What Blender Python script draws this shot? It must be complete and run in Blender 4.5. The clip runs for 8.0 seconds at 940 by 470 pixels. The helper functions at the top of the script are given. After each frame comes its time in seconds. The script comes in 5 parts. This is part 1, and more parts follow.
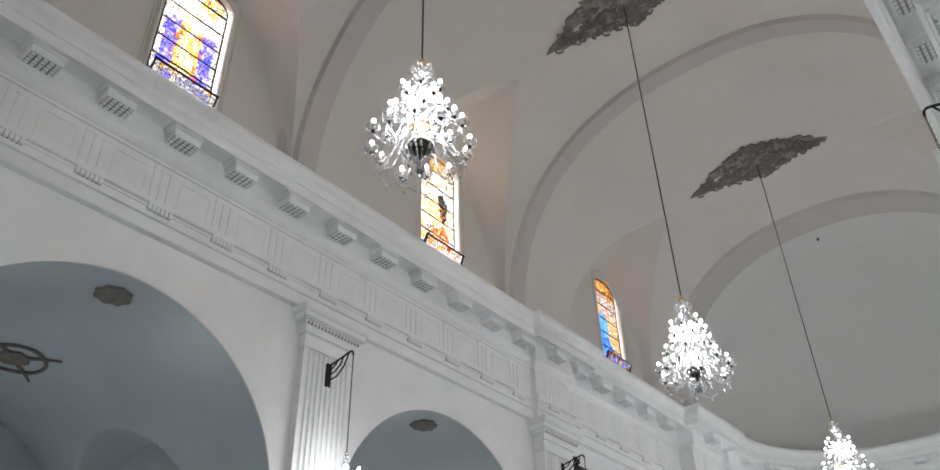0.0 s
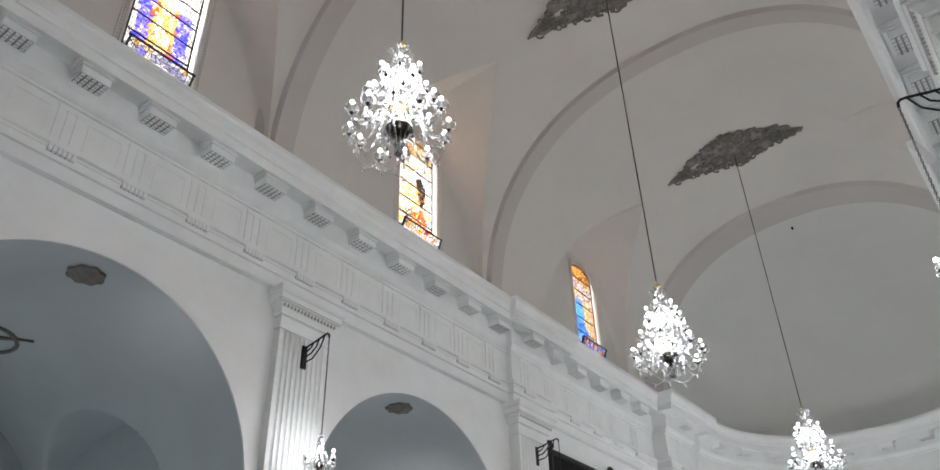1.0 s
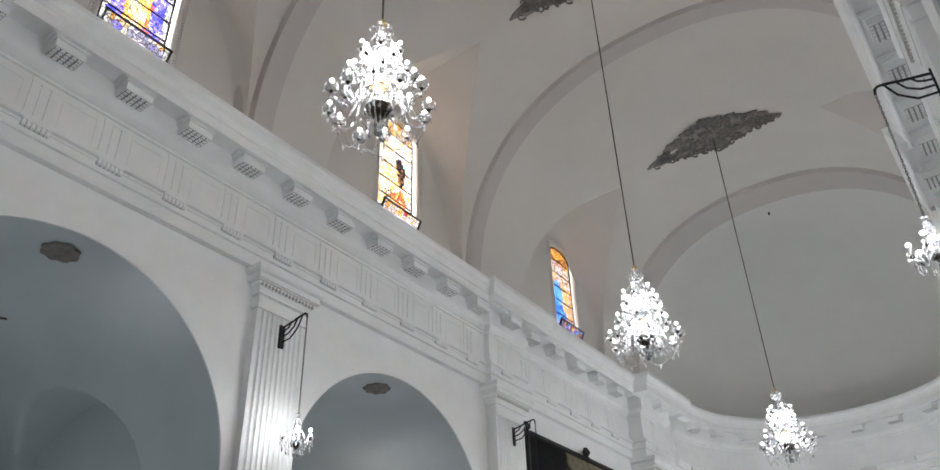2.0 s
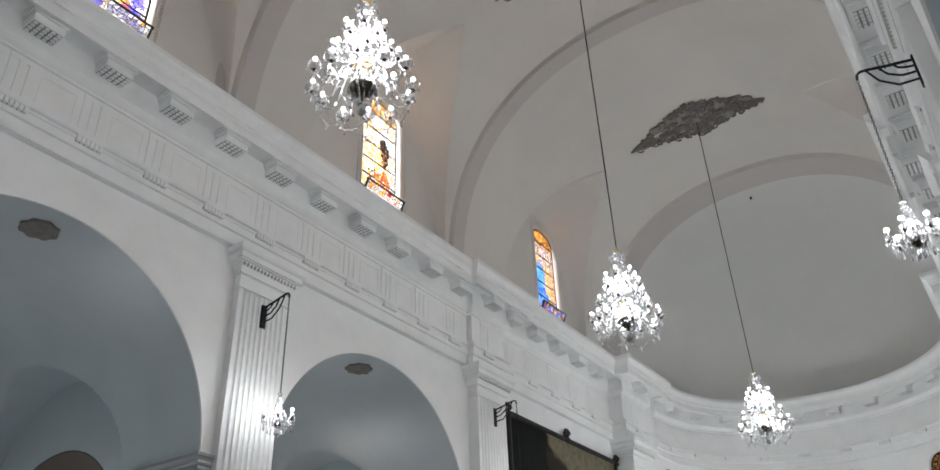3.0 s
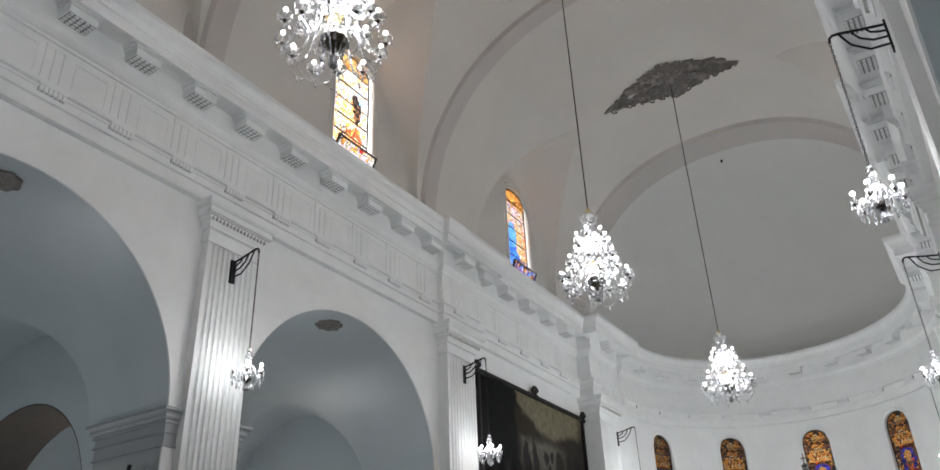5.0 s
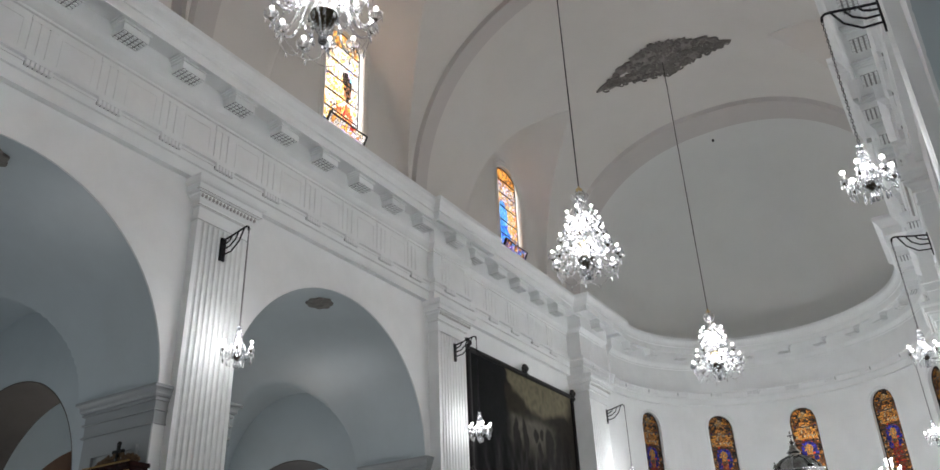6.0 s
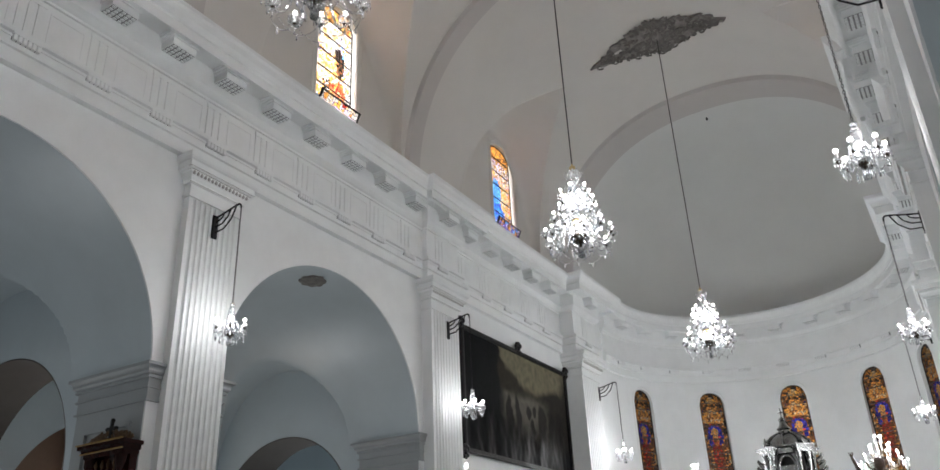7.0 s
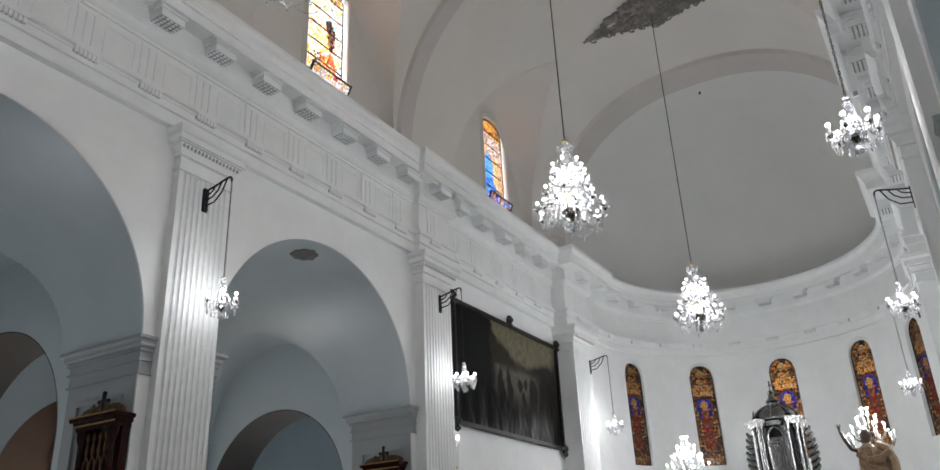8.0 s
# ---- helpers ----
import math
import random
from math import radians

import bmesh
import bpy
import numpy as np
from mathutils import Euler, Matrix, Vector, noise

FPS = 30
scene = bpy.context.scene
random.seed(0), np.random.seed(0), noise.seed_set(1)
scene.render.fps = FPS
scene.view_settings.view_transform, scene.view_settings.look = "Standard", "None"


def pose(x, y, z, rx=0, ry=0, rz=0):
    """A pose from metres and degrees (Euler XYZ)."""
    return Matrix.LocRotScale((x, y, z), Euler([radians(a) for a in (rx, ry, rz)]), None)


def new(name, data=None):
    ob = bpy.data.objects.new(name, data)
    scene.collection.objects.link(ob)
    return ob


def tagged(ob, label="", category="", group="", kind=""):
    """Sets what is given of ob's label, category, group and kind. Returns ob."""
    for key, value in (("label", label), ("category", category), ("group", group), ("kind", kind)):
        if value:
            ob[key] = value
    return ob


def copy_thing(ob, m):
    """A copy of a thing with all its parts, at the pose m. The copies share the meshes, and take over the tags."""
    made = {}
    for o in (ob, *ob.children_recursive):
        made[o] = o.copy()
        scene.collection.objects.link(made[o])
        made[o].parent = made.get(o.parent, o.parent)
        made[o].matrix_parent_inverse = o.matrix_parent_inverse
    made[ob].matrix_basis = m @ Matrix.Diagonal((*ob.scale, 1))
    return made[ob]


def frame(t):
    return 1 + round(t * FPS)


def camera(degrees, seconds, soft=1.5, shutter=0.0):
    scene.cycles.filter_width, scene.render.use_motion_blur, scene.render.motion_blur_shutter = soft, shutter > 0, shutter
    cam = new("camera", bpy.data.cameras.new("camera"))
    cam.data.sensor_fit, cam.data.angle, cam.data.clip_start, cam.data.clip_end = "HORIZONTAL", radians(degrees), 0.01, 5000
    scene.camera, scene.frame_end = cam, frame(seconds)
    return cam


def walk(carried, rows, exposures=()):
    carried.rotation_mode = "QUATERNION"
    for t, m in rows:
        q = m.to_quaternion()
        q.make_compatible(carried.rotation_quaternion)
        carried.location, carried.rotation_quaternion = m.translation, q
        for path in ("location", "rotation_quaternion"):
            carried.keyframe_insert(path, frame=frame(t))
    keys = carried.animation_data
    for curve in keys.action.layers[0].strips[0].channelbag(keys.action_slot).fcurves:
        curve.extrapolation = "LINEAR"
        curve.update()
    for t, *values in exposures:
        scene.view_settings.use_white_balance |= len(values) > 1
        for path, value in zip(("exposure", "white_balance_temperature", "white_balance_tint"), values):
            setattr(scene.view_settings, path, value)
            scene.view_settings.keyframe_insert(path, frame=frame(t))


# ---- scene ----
cam = camera(60.34, 8.0)
PATH = [
    (0.0, pose(4.484, 0.000, 1.600, 124.98, 1.19, 39.46)),
    (0.5, pose(4.484, 0.005, 1.597, 124.40, 1.34, 38.53)),
    (1.0, pose(4.485, 0.009, 1.593, 123.85, 1.42, 37.74)),
    (1.5, pose(4.487, 0.013, 1.588, 123.18, 1.55, 36.91)),
    (3.0, pose(4.491, 0.025, 1.571, 121.23, 1.82, 34.92)),
    (3.5, pose(4.492, 0.028, 1.567, 120.49, 1.89, 34.28)),
    (4.0, pose(4.492, 0.033, 1.564, 119.81, 1.95, 33.77)),
    (4.5, pose(4.491, 0.040, 1.562, 119.01, 2.02, 33.24)),
    (6.0, pose(4.488, 0.069, 1.558, 116.76, 2.18, 32.17)),
    (6.5, pose(4.487, 0.077, 1.558, 115.88, 2.30, 31.91)),
    (7.0, pose(4.485, 0.085, 1.558, 115.21, 2.31, 31.72)),
    (7.5, pose(4.484, 0.093, 1.558, 114.28, 2.38, 31.47)),
    (8.0, pose(4.482, 0.099, 1.559, 113.35, 2.44, 31.17)),
]
walk(cam, PATH, exposures=[(0.0, 0.27), (4.0, 0.23), (8.0, 0.15)])

# ---- light ----
world = bpy.data.worlds.new("sky")
scene.world = world
world.use_nodes = True
wn = world.node_tree.nodes
sky = wn.new("ShaderNodeTexSky")
sky.sky_type, sky.sun_disc = "NISHITA", False
sky.sun_elevation, sky.sun_rotation = radians(50), radians(120)
wn["Background"].inputs[1].default_value = 0.1
world.node_tree.links.new(sky.outputs[0], wn["Background"].inputs[0])

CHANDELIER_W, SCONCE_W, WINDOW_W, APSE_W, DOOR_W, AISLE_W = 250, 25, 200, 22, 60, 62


def lamp(name, kind, m, watts, colour=(1, 1, 1), size=0.1, size_y=None, label=""):
    data = bpy.data.lights.new(name, kind)
    data.energy, data.color = watts, colour
    if kind == "AREA":
        data.shape, data.size, data.size_y = "RECTANGLE", size, size_y or size
    else:
        data.shadow_soft_size = size
    ob = new(name, data)
    ob.matrix_world = m
    return ob


# ---- materials ----
def material(name, colour, rough=0.6, metal=0.0, var=0.0, scale=2.0, bump=0.0, fine=60.0, colour2=None, spec=0.5):
    m = bpy.data.materials.new(name)
    m.use_nodes = True
    nt = m.node_tree
    b = nt.nodes["Principled BSDF"]
    b.inputs["Base Color"].default_value = (*colour, 1)
    b.inputs["Roughness"].default_value = rough
    b.inputs["Metallic"].default_value = metal
    b.inputs["Specular IOR Level"].default_value = spec
    if var or bump:
        co = nt.nodes.new("ShaderNodeTexCoord")
        big = nt.nodes.new("ShaderNodeTexNoise")
        big.inputs["Scale"].default_value, big.inputs["Detail"].default_value = scale, 6
        big.inputs["Roughness"].default_value = 0.65
        nt.links.new(co.outputs["Object"], big.inputs["Vector"])
        small = nt.nodes.new("ShaderNodeTexNoise")
        small.inputs["Scale"].default_value, small.inputs["Detail"].default_value = fine, 4
        nt.links.new(co.outputs["Object"], small.inputs["Vector"])
        if var:
            ramp = nt.nodes.new("ShaderNodeMix")
            ramp.data_type = "RGBA"
            c2 = colour2 or tuple(c * (1 - var) for c in colour)
            ramp.inputs["A"].default_value, ramp.inputs["B"].default_value = (*colour, 1), (*c2, 1)
            rng = nt.nodes.new("ShaderNodeMapRange")
            rng.inputs["From Min"].default_value, rng.inputs["From Max"].default_value = 0.38, 0.72
            nt.links.new(big.outputs["Fac"], rng.inputs["Value"])
            nt.links.new(rng.outputs["Result"], ramp.inputs["Factor"])
            nt.links.new(ramp.outputs["Result"], b.inputs["Base Color"])
        if bump:
            bp = nt.nodes.new("ShaderNodeBump")
            bp.inputs["Strength"].default_value, bp.inputs["Distance"].default_value = bump, 0.01
            add = nt.nodes.new("ShaderNodeMath")
            add.operation = "ADD"
            nt.links.new(big.outputs["Fac"], add.inputs[0])
            nt.links.new(small.outputs["Fac"], add.inputs[1])
            nt.links.new(add.outputs[0], bp.inputs["Height"])
            nt.links.new(bp.outputs["Normal"], b.inputs["Normal"])
    return m


WHITE = material("white_paint", (0.80, 0.81, 0.81), 0.55, var=0.08, scale=1.1, bump=0.10, fine=25)
# White paint darkened so the piers look shaded under the arches.
PIER = material("shaded_pier_paint", (0.34, 0.36, 0.37), 0.5, var=0.1, scale=1.5, bump=0.1, fine=25)
TRIM = material("white_trim_paint", (0.80, 0.81, 0.81), 0.5, var=0.07, scale=2.0, bump=0.08, fine=40)
VAULT = material("vault_plaster", (0.645, 0.62, 0.585), 0.7, var=0.06, scale=0.5, bump=0.25, fine=12)
DOME = material("dome_plaster", (0.66, 0.66, 0.64), 0.6, var=0.06, scale=0.5, bump=0.25, fine=12)
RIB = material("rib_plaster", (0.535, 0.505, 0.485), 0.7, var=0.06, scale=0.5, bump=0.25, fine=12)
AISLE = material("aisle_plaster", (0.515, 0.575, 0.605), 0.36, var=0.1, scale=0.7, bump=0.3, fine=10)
DIRTY = material("soiled_white_paint", (0.50, 0.49, 0.47), 0.7, var=0.35, scale=14)
# Grey for narrow gaps, standing for shade as well as dust.
GAP_SHADE = material("dusty_shaded_gap", (0.36, 0.36, 0.36), 0.9, var=0.4, scale=14)
STUCCO = material("grey_stucco", (0.30, 0.28, 0.26), 0.8, var=0.5, scale=9, bump=0.8, fine=60)
SCROLL = material("dark_stucco", (0.21, 0.195, 0.18), 0.8, var=0.4, scale=9, bump=0.6, fine=60)
IRON = material("black_iron", (0.02, 0.02, 0.022), 0.5, metal=0.6, var=0.3, scale=20)
WIRE = material("dark_wire", (0.035, 0.03, 0.028), 0.6)
BRASS = material("brass", (0.62, 0.45, 0.2), 0.3, metal=1.0, var=0.3, scale=12)
BRONZE = material("dark_bronze", (0.06, 0.045, 0.03), 0.3, metal=0.8, var=0.3, scale=20)
WOOD = material("dark_red_wood", (0.026, 0.006, 0.005), 0.25, var=0.5, scale=6, bump=0.15, fine=50, spec=0.12)
CREST = material("tarnished_gilt", (0.13, 0.075, 0.035), 0.45, metal=0.5, var=0.5, scale=20)
GILT = material("gilt", (0.45, 0.28, 0.09), 0.4, metal=0.7, var=0.4, scale=20)
# Silver darkened to put the shrine's recess in shadow.
DARKSILVER = material("shadowed_silver", (0.035, 0.035, 0.035), 0.4, metal=0.6, var=0.4, scale=8)
SILVER = material("beaten_silver", (0.27, 0.27, 0.265), 0.25, metal=1.0, var=0.5, scale=12, bump=0.7, fine=30)
GOLDCLOTH = material("painted_wood_gold", (0.40, 0.26, 0.15), 0.45, var=0.5, scale=7, bump=0.5, fine=30)
DARKWOOD = material("dark_painted_wood", (0.10, 0.055, 0.035), 0.4, var=0.5, scale=14, bump=0.3, fine=40)
FRAMEBLACK = material("black_lacquered_wood", (0.010, 0.009, 0.009), 0.4, var=0.3, scale=12, bump=0.3, spec=0.3)
TAN = material("pale_brown_paint", (0.45, 0.32, 0.25), 0.6, var=0.15, scale=2)
# Brown deepened towards black to stand in for shade below the cross arches.
SOFFIT = material("shaded_brown_soffit", (0.08, 0.069, 0.062), 0.7, var=0.2, scale=1.5)
BROWN = material("brown_plaster", (0.28, 0.19, 0.14), 0.7, var=0.2, scale=1.5)
FLOOR = material("stone_floor", (0.17, 0.165, 0.16), 0.3, var=0.25, scale=1.5, bump=0.1)


def crystal(name):
    m = bpy.data.materials.new(name)
    m.use_nodes = True
    b = m.node_tree.nodes["Principled BSDF"]
    b.inputs["Base Color"].default_value = (0.97, 0.98, 1.0, 1)
    b.inputs["Roughness"].default_value = 0.06
    b.inputs["IOR"].default_value = 1.5
    b.inputs["Transmission Weight"].default_value = 0.9
    return m


def glowing(name, colour, strength):
    m = bpy.data.materials.new(name)
    m.use_nodes = True
    b = m.node_tree.nodes["Principled BSDF"]
    b.inputs["Emission Color"].default_value = (*colour, 1)
    b.inputs["Emission Strength"].default_value = strength
    return m


CRYSTAL = crystal("crystal_glass")
CANDLE = material("candle_sleeve", (0.85, 0.85, 0.83), 0.35)
BULB = glowing("lit_bulb", (1.0, 0.98, 0.95), 16.0)


def glass_piece(name, colour):
    """Coloured translucent glass, each piece a little lighter or darker, with brushed lines."""
    m = bpy.data.materials.new(name)
    m.use_nodes = True
    nt = m.node_tree
    nt.nodes.remove(nt.nodes["Principled BSDF"])
    geo = nt.nodes.new("ShaderNodeNewGeometry")
    co = nt.nodes.new("ShaderNodeTexCoord")
    no = nt.nodes.new("ShaderNodeTexNoise")
    no.inputs["Scale"].default_value, no.inputs["Detail"].default_value = 26, 3
    nt.links.new(co.outputs["Object"], no.inputs["Vector"])
    shade = nt.nodes.new("ShaderNodeMapRange")
    shade.inputs["To Min"].default_value, shade.inputs["To Max"].default_value = 0.6, 1.15
    nt.links.new(geo.outputs["Random Per Island"], shade.inputs["Value"])
    line = nt.nodes.new("ShaderNodeMapRange")
    line.inputs["From Min"].default_value, line.inputs["From Max"].default_value = 0.40, 0.50
    line.inputs["To Min"].default_value = 0.2
    nt.links.new(no.outputs["Fac"], line.inputs["Value"])
    mul = nt.nodes.new("ShaderNodeMath")
    mul.operation = "MULTIPLY"
    nt.links.new(shade.outputs["Result"], mul.inputs[0])
    nt.links.new(line.outputs["Result"], mul.inputs[1])
    tint = nt.nodes.new("ShaderNodeVectorMath")
    tint.operation = "SCALE"
    tint.inputs[0].default_value = colour
    nt.links.new(mul.outputs[0], tint.inputs["Scale"])
    tr = nt.nodes.new("ShaderNodeBsdfTranslucent")
    gl = nt.nodes.new("ShaderNodeBsdfGlossy")
    gl.inputs["Roughness"].default_value = 0.15
    mx = nt.nodes.new("ShaderNodeMixShader")
    mx.inputs[0].default_value = 0.04
    nt.links.new(tint.outputs[0], tr.inputs[0])
    nt.links.new(tr.outputs[0], mx.inputs[1])
    nt.links.new(gl.outputs[0], mx.inputs[2])
    nt.links.new(mx.outputs[0], nt.nodes["Material Output"].inputs[0])
    return m


GLASS = {"pale": (0.32, 0.315, 0.31), "cream": (0.32, 0.25, 0.155), "gold": (0.40, 0.20, 0.04), "amber": (0.42, 0.18, 0.04), "umber": (0.12, 0.05, 0.02), "dark": (0.015, 0.011, 0.01),
         "red": (0.42, 0.05, 0.02), "wine": (0.15, 0.015, 0.012), "blue": (0.03, 0.03, 0.30), "violet": (0.09, 0.075, 0.34), "sky": (0.08, 0.22, 0.46), "sea": (0.02, 0.12, 0.45), "lilac": (0.30, 0.26, 0.40), "slate": (0.13, 0.13, 0.18), "night": (0.012, 0.012, 0.13)}
TINTS = list(GLASS)
GLASS_MATS = [glass_piece("glass_" + k, GLASS[k]) for k in TINTS]
LEAD = material("window_lead", (0.012, 0.012, 0.013), 0.6, metal=0.3, var=0.2, scale=30)


def oval(s, v, cs, cv, rs, rv):
    return ((s - cs) / rs) ** 2 + ((v - cv) / rv) ** 2 < 1


def picture_blue(s, v, r):
    """A robed form in red and gold before a violet cloth, under a pale sky."""
    if abs(s) > 0.84:
        return "pale"
    if v > 0.9:
        return r.choice(("amber", "gold", "umber", "cream", "pale"))
    if s > 0.1 and v > 0.8:
        return r.choice(("amber", "gold", "cream", "gold", "sky"))
    if oval(s, v, 0.0, 0.70, 0.3, 0.075):
        return r.choice(("pale", "pale", "cream"))
    if v > 0.64:
        return r.choice(("pale", "pale", "pale", "lilac", "cream"))
    if v > 0.29 and abs(s) < 0.42 - 0.25 * max(0, v - 0.5):
        if abs(s) > 0.29:
            return r.choice(("red", "amber", "red", "gold"))
        return r.choice(("gold", "cream", "pale", "cream", "amber"))
    if v > 0.24:
        return r.choice(("violet", "violet", "blue", "violet", "blue", "lilac"))
    if abs(s - 0.1) < 0.38:
        return r.choice(("slate", "pale", "slate", "lilac", "slate"))
    if v > 0.17:
        return r.choice(("gold", "cream", "amber", "pale"))
    return r.choice(("pale", "pale", "slate", "violet", "cream"))


def picture_white(s, v, r):
    """Pale ground, an orange form with a dark cloak, red below."""
    if abs(s) > 0.86:
        return "pale"
    if v > 0.86:
        return r.choice(("amber", "gold", "umber", "amber", "cream"))
    if oval(s, v, 0.25, 0.56, 0.33, 0.13) and s > 0.25 - (v - 0.44):
        return r.choice(("dark", "dark", "umber", "dark"))
    if oval(s, v, 0.45, 0.68, 0.25, 0.05):
        return r.choice(("sky", "lilac", "amber"))
    if oval(s, v, -0.1, 0.5, 0.42, 0.12):
        return r.choice(("gold", "cream", "amber", "gold", "pale"))
    if v > 0.62:
        return r.choice(("pale", "cream", "lilac", "pale", "gold", "pale"))
    if oval(s, v, 0.25, 0.3, 0.45, 0.13):
        return r.choice(("red", "red", "wine", "amber", "cream"))
    if oval(s, v, -0.35, 0.3, 0.28, 0.1):
        return r.choice(("umber", "dark", "amber", "pale"))
    return r.choice(("pale", "gold", "cream", "pale", "lilac", "amber", "pale"))


def picture_orange(s, v, r):
    """Brown and amber head, a blue robe and a gold one beneath it."""
    if v > 0.84:
        return r.choice(("amber", "umber", "gold", "amber", "umber"))
    if v > 0.66:
        return r.choice(("lilac", "pale", "cream", "lilac", "gold", "umber"))
    if oval(s, v, -0.35, 0.52, 0.4, 0.13):
        return r.choice(("sky", "sky", "sea", "sky"))
    if oval(s, v, 0.35, 0.5, 0.42, 0.16):
        return r.choice(("cream", "gold", "cream", "amber", "pale"))
    if v < 0.44 and s < 0.25 and v > 0.22:
        return r.choice(("sea", "blue", "sea", "sky"))
    if v > 0.22:
        return r.choice(("gold", "lilac", "amber", "red", "cream"))
    return r.choice(("violet", "sky", "pale", "lilac", "umber", "amber"))


def picture_apse(s, v, r):
    """Amber canopy, blue niche with a round gold light, dark red below, a panel at the foot."""
    if v < 0.10:
        return r.choice(("cream", "amber", "umber")) if oval(s, v, 0, 0.05, 0.7, 0.035) else r.choice(("umber", "amber", "umber"))
    if abs(s) > 0.78:
        return r.choice(("umber", "dark", "amber", "umber", "cream"))
    if oval(s, v, 0, 0.925, 0.36, 0.04):
        return r.choice(("gold", "cream", "gold"))
    if v > 0.86:
        return r.choice(("umber", "dark", "amber"))
    if v > 0.70 and abs(s) < 1.1 - 2.4 * (v - 0.70) * 2:
        return r.choice(("amber", "cream", "gold", "umber", "amber"))
    if v > 0.70:
        return r.choice(("umber", "dark", "umber", "night"))
    if oval(s, v, 0, 0.60, 0.3, 0.05):
        return r.choice(("gold", "cream", "gold", "amber"))
    if v > 0.47 and oval(s, v, 0, 0.56, 0.64, 0.12):
        return r.choice(("umber", "red", "amber")) if abs(s) < 0.3 and v < 0.57 else r.choice(("blue", "night", "night", "blue"))
    if abs(s) < 0.42 and v > 0.16:
        return r.choice(("wine", "umber", "wine", "umber", "wine", "red"))
    return r.choice(("umber", "dark", "amber", "umber"))


def leaded_panel(name, hw, z0, z1, full, head, picture, cell, seed):
    """A sheet of glass pieces in leads from z0 to z1; head(u) is the top edge, full the picture's height."""
    r = random.Random(seed)
    verts, faces, tint = [], [], []
    nu, nz = max(3, round(2 * hw / cell)), max(3, round((z1 - z0) / cell))
    du, dz = 2 * hw / nu, (z1 - z0) / nz
    knots = {}
    for i in range(nu + 1):
        for k in range(nz + 1):
            u, z = -hw + i * du, z0 + k * dz
            if 0 < i < nu:
                u += r.uniform(-0.36, 0.36) * du
            if 0 < k < nz:
                z += r.uniform(-0.36, 0.36) * dz
            knots[i, k] = (u, min(z, head(u)))
    lead = TINTS.index("dark")
    for i in range(nu):
        for k in range(nz):
            quad = [knots[i, k], knots[i + 1, k], knots[i + 1, k + 1], knots[i, k + 1]]
            if max(p[1] for p in quad) - min(p[1] for p in quad) < 0.012:
                continue
            pieces = [quad] if r.random() < 0.6 else [[quad[0], quad[1], quad[2]], [quad[0], quad[2], quad[3]]]
            for piece in pieces:
                n = len(piece)
                cu, cz = sum(p[0] for p in piece) / n, sum(p[1] for p in piece) / n
                rim = [(cu + (u - cu) * 0.82, cz + (z - cz) * 0.82) for u, z in piece]
                at = len(verts)
                verts += [(0.0, u, z) for u, z in rim]
                faces.append(tuple(range(at, at + n)))
                tint.append(TINTS.index(picture(cu / hw, cz / full, r)))
                at = len(verts)
                verts += [(0.0, u, z) for u, z in piece] + [(0.0, u, z) for u, z in rim]
                for q in range(n):
                    faces.append((at + q, at + (q + 1) % n, at + n + (q + 1) % n, at + n + q))
                    tint.append(len(TINTS))
    me = bpy.data.meshes.new(name)
    me.from_pydata(verts, [], faces)
    for m in GLASS_MATS + [LEAD]:
        me.materials.append(m)
    for p, k in zip(me.polygons, tint):
        p.material_index = k
    return me


# ---- mesh helpers ----
def part(name, bm, mat, parent=None, label="", smooth=False):
    me = bpy.data.meshes.new(name)
    bmesh.ops.recalc_face_normals(bm, faces=bm.faces)
    bm.to_mesh(me)
    bm.free()
    me.materials.append(mat)
    if smooth:
        for p in me.polygons:
            p.use_smooth = True
        me.set_sharp_from_angle(angle=radians(35))
    ob = new(name, me)
    if parent is not None:
        ob.parent = parent
    if label:
        tagged(ob, label)
    return ob


def box(bm, x0, x1, y0, y1, z0, z1, bevel=0.0):
    r = bmesh.ops.create_cube(bm, size=1.0, matrix=Matrix.Translation(((x0 + x1) / 2, (y0 + y1) / 2, (z0 + z1) / 2)) @ Matrix.Diagonal((x1 - x0, y1 - y0, z1 - z0, 1)))
    if bevel:
        es = list({e for v in r["verts"] for e in v.link_edges})
        bmesh.ops.bevel(bm, geom=es, offset=bevel, segments=2, affect="EDGES")
    return r["verts"]


def lathe(bm, profile, n=16, m=Matrix()):
    """A turned form: profile of (radius, z)."""
    rings = []
    for r, z in profile:
        rings.append([bm.verts.new(m @ Vector((max(r, 1e-4) * math.cos(6.2832 * k / n), max(r, 1e-4) * math.sin(6.2832 * k / n), z))) for k in range(n)])
    for a, b in zip(rings, rings[1:]):
        for k in range(n):
            bm.faces.new((a[k], a[(k + 1) % n], b[(k + 1) % n], b[k]))
    bm.faces.new(rings[0])
    bm.faces.new(rings[-1][::-1])


def tube(bm, pts, r, n=6, taper=None):
    pts = [Vector(p) for p in pts]
    rings = []
    for i, p in enumerate(pts):
        d = (pts[min(i + 1, len(pts) - 1)] - pts[max(i - 1, 0)]).normalized()
        a = d.orthogonal().normalized() if i == 0 else (a - a.dot(d) * d).normalized()
        b = d.cross(a)
        rr = r if taper is None else r * (1 + (taper - 1) * i / (len(pts) - 1))
        rings.append([bm.verts.new(p + rr * (math.cos(6.2832 * k / n) * a + math.sin(6.2832 * k / n) * b)) for k in range(n)])
    for a_, b_ in zip(rings, rings[1:]):
        for k in range(n):
            bm.faces.new((a_[k], a_[(k + 1) % n], b_[(k + 1) % n], b_[k]))
    bm.faces.new(rings[0][::-1])
    bm.faces.new(rings[-1])


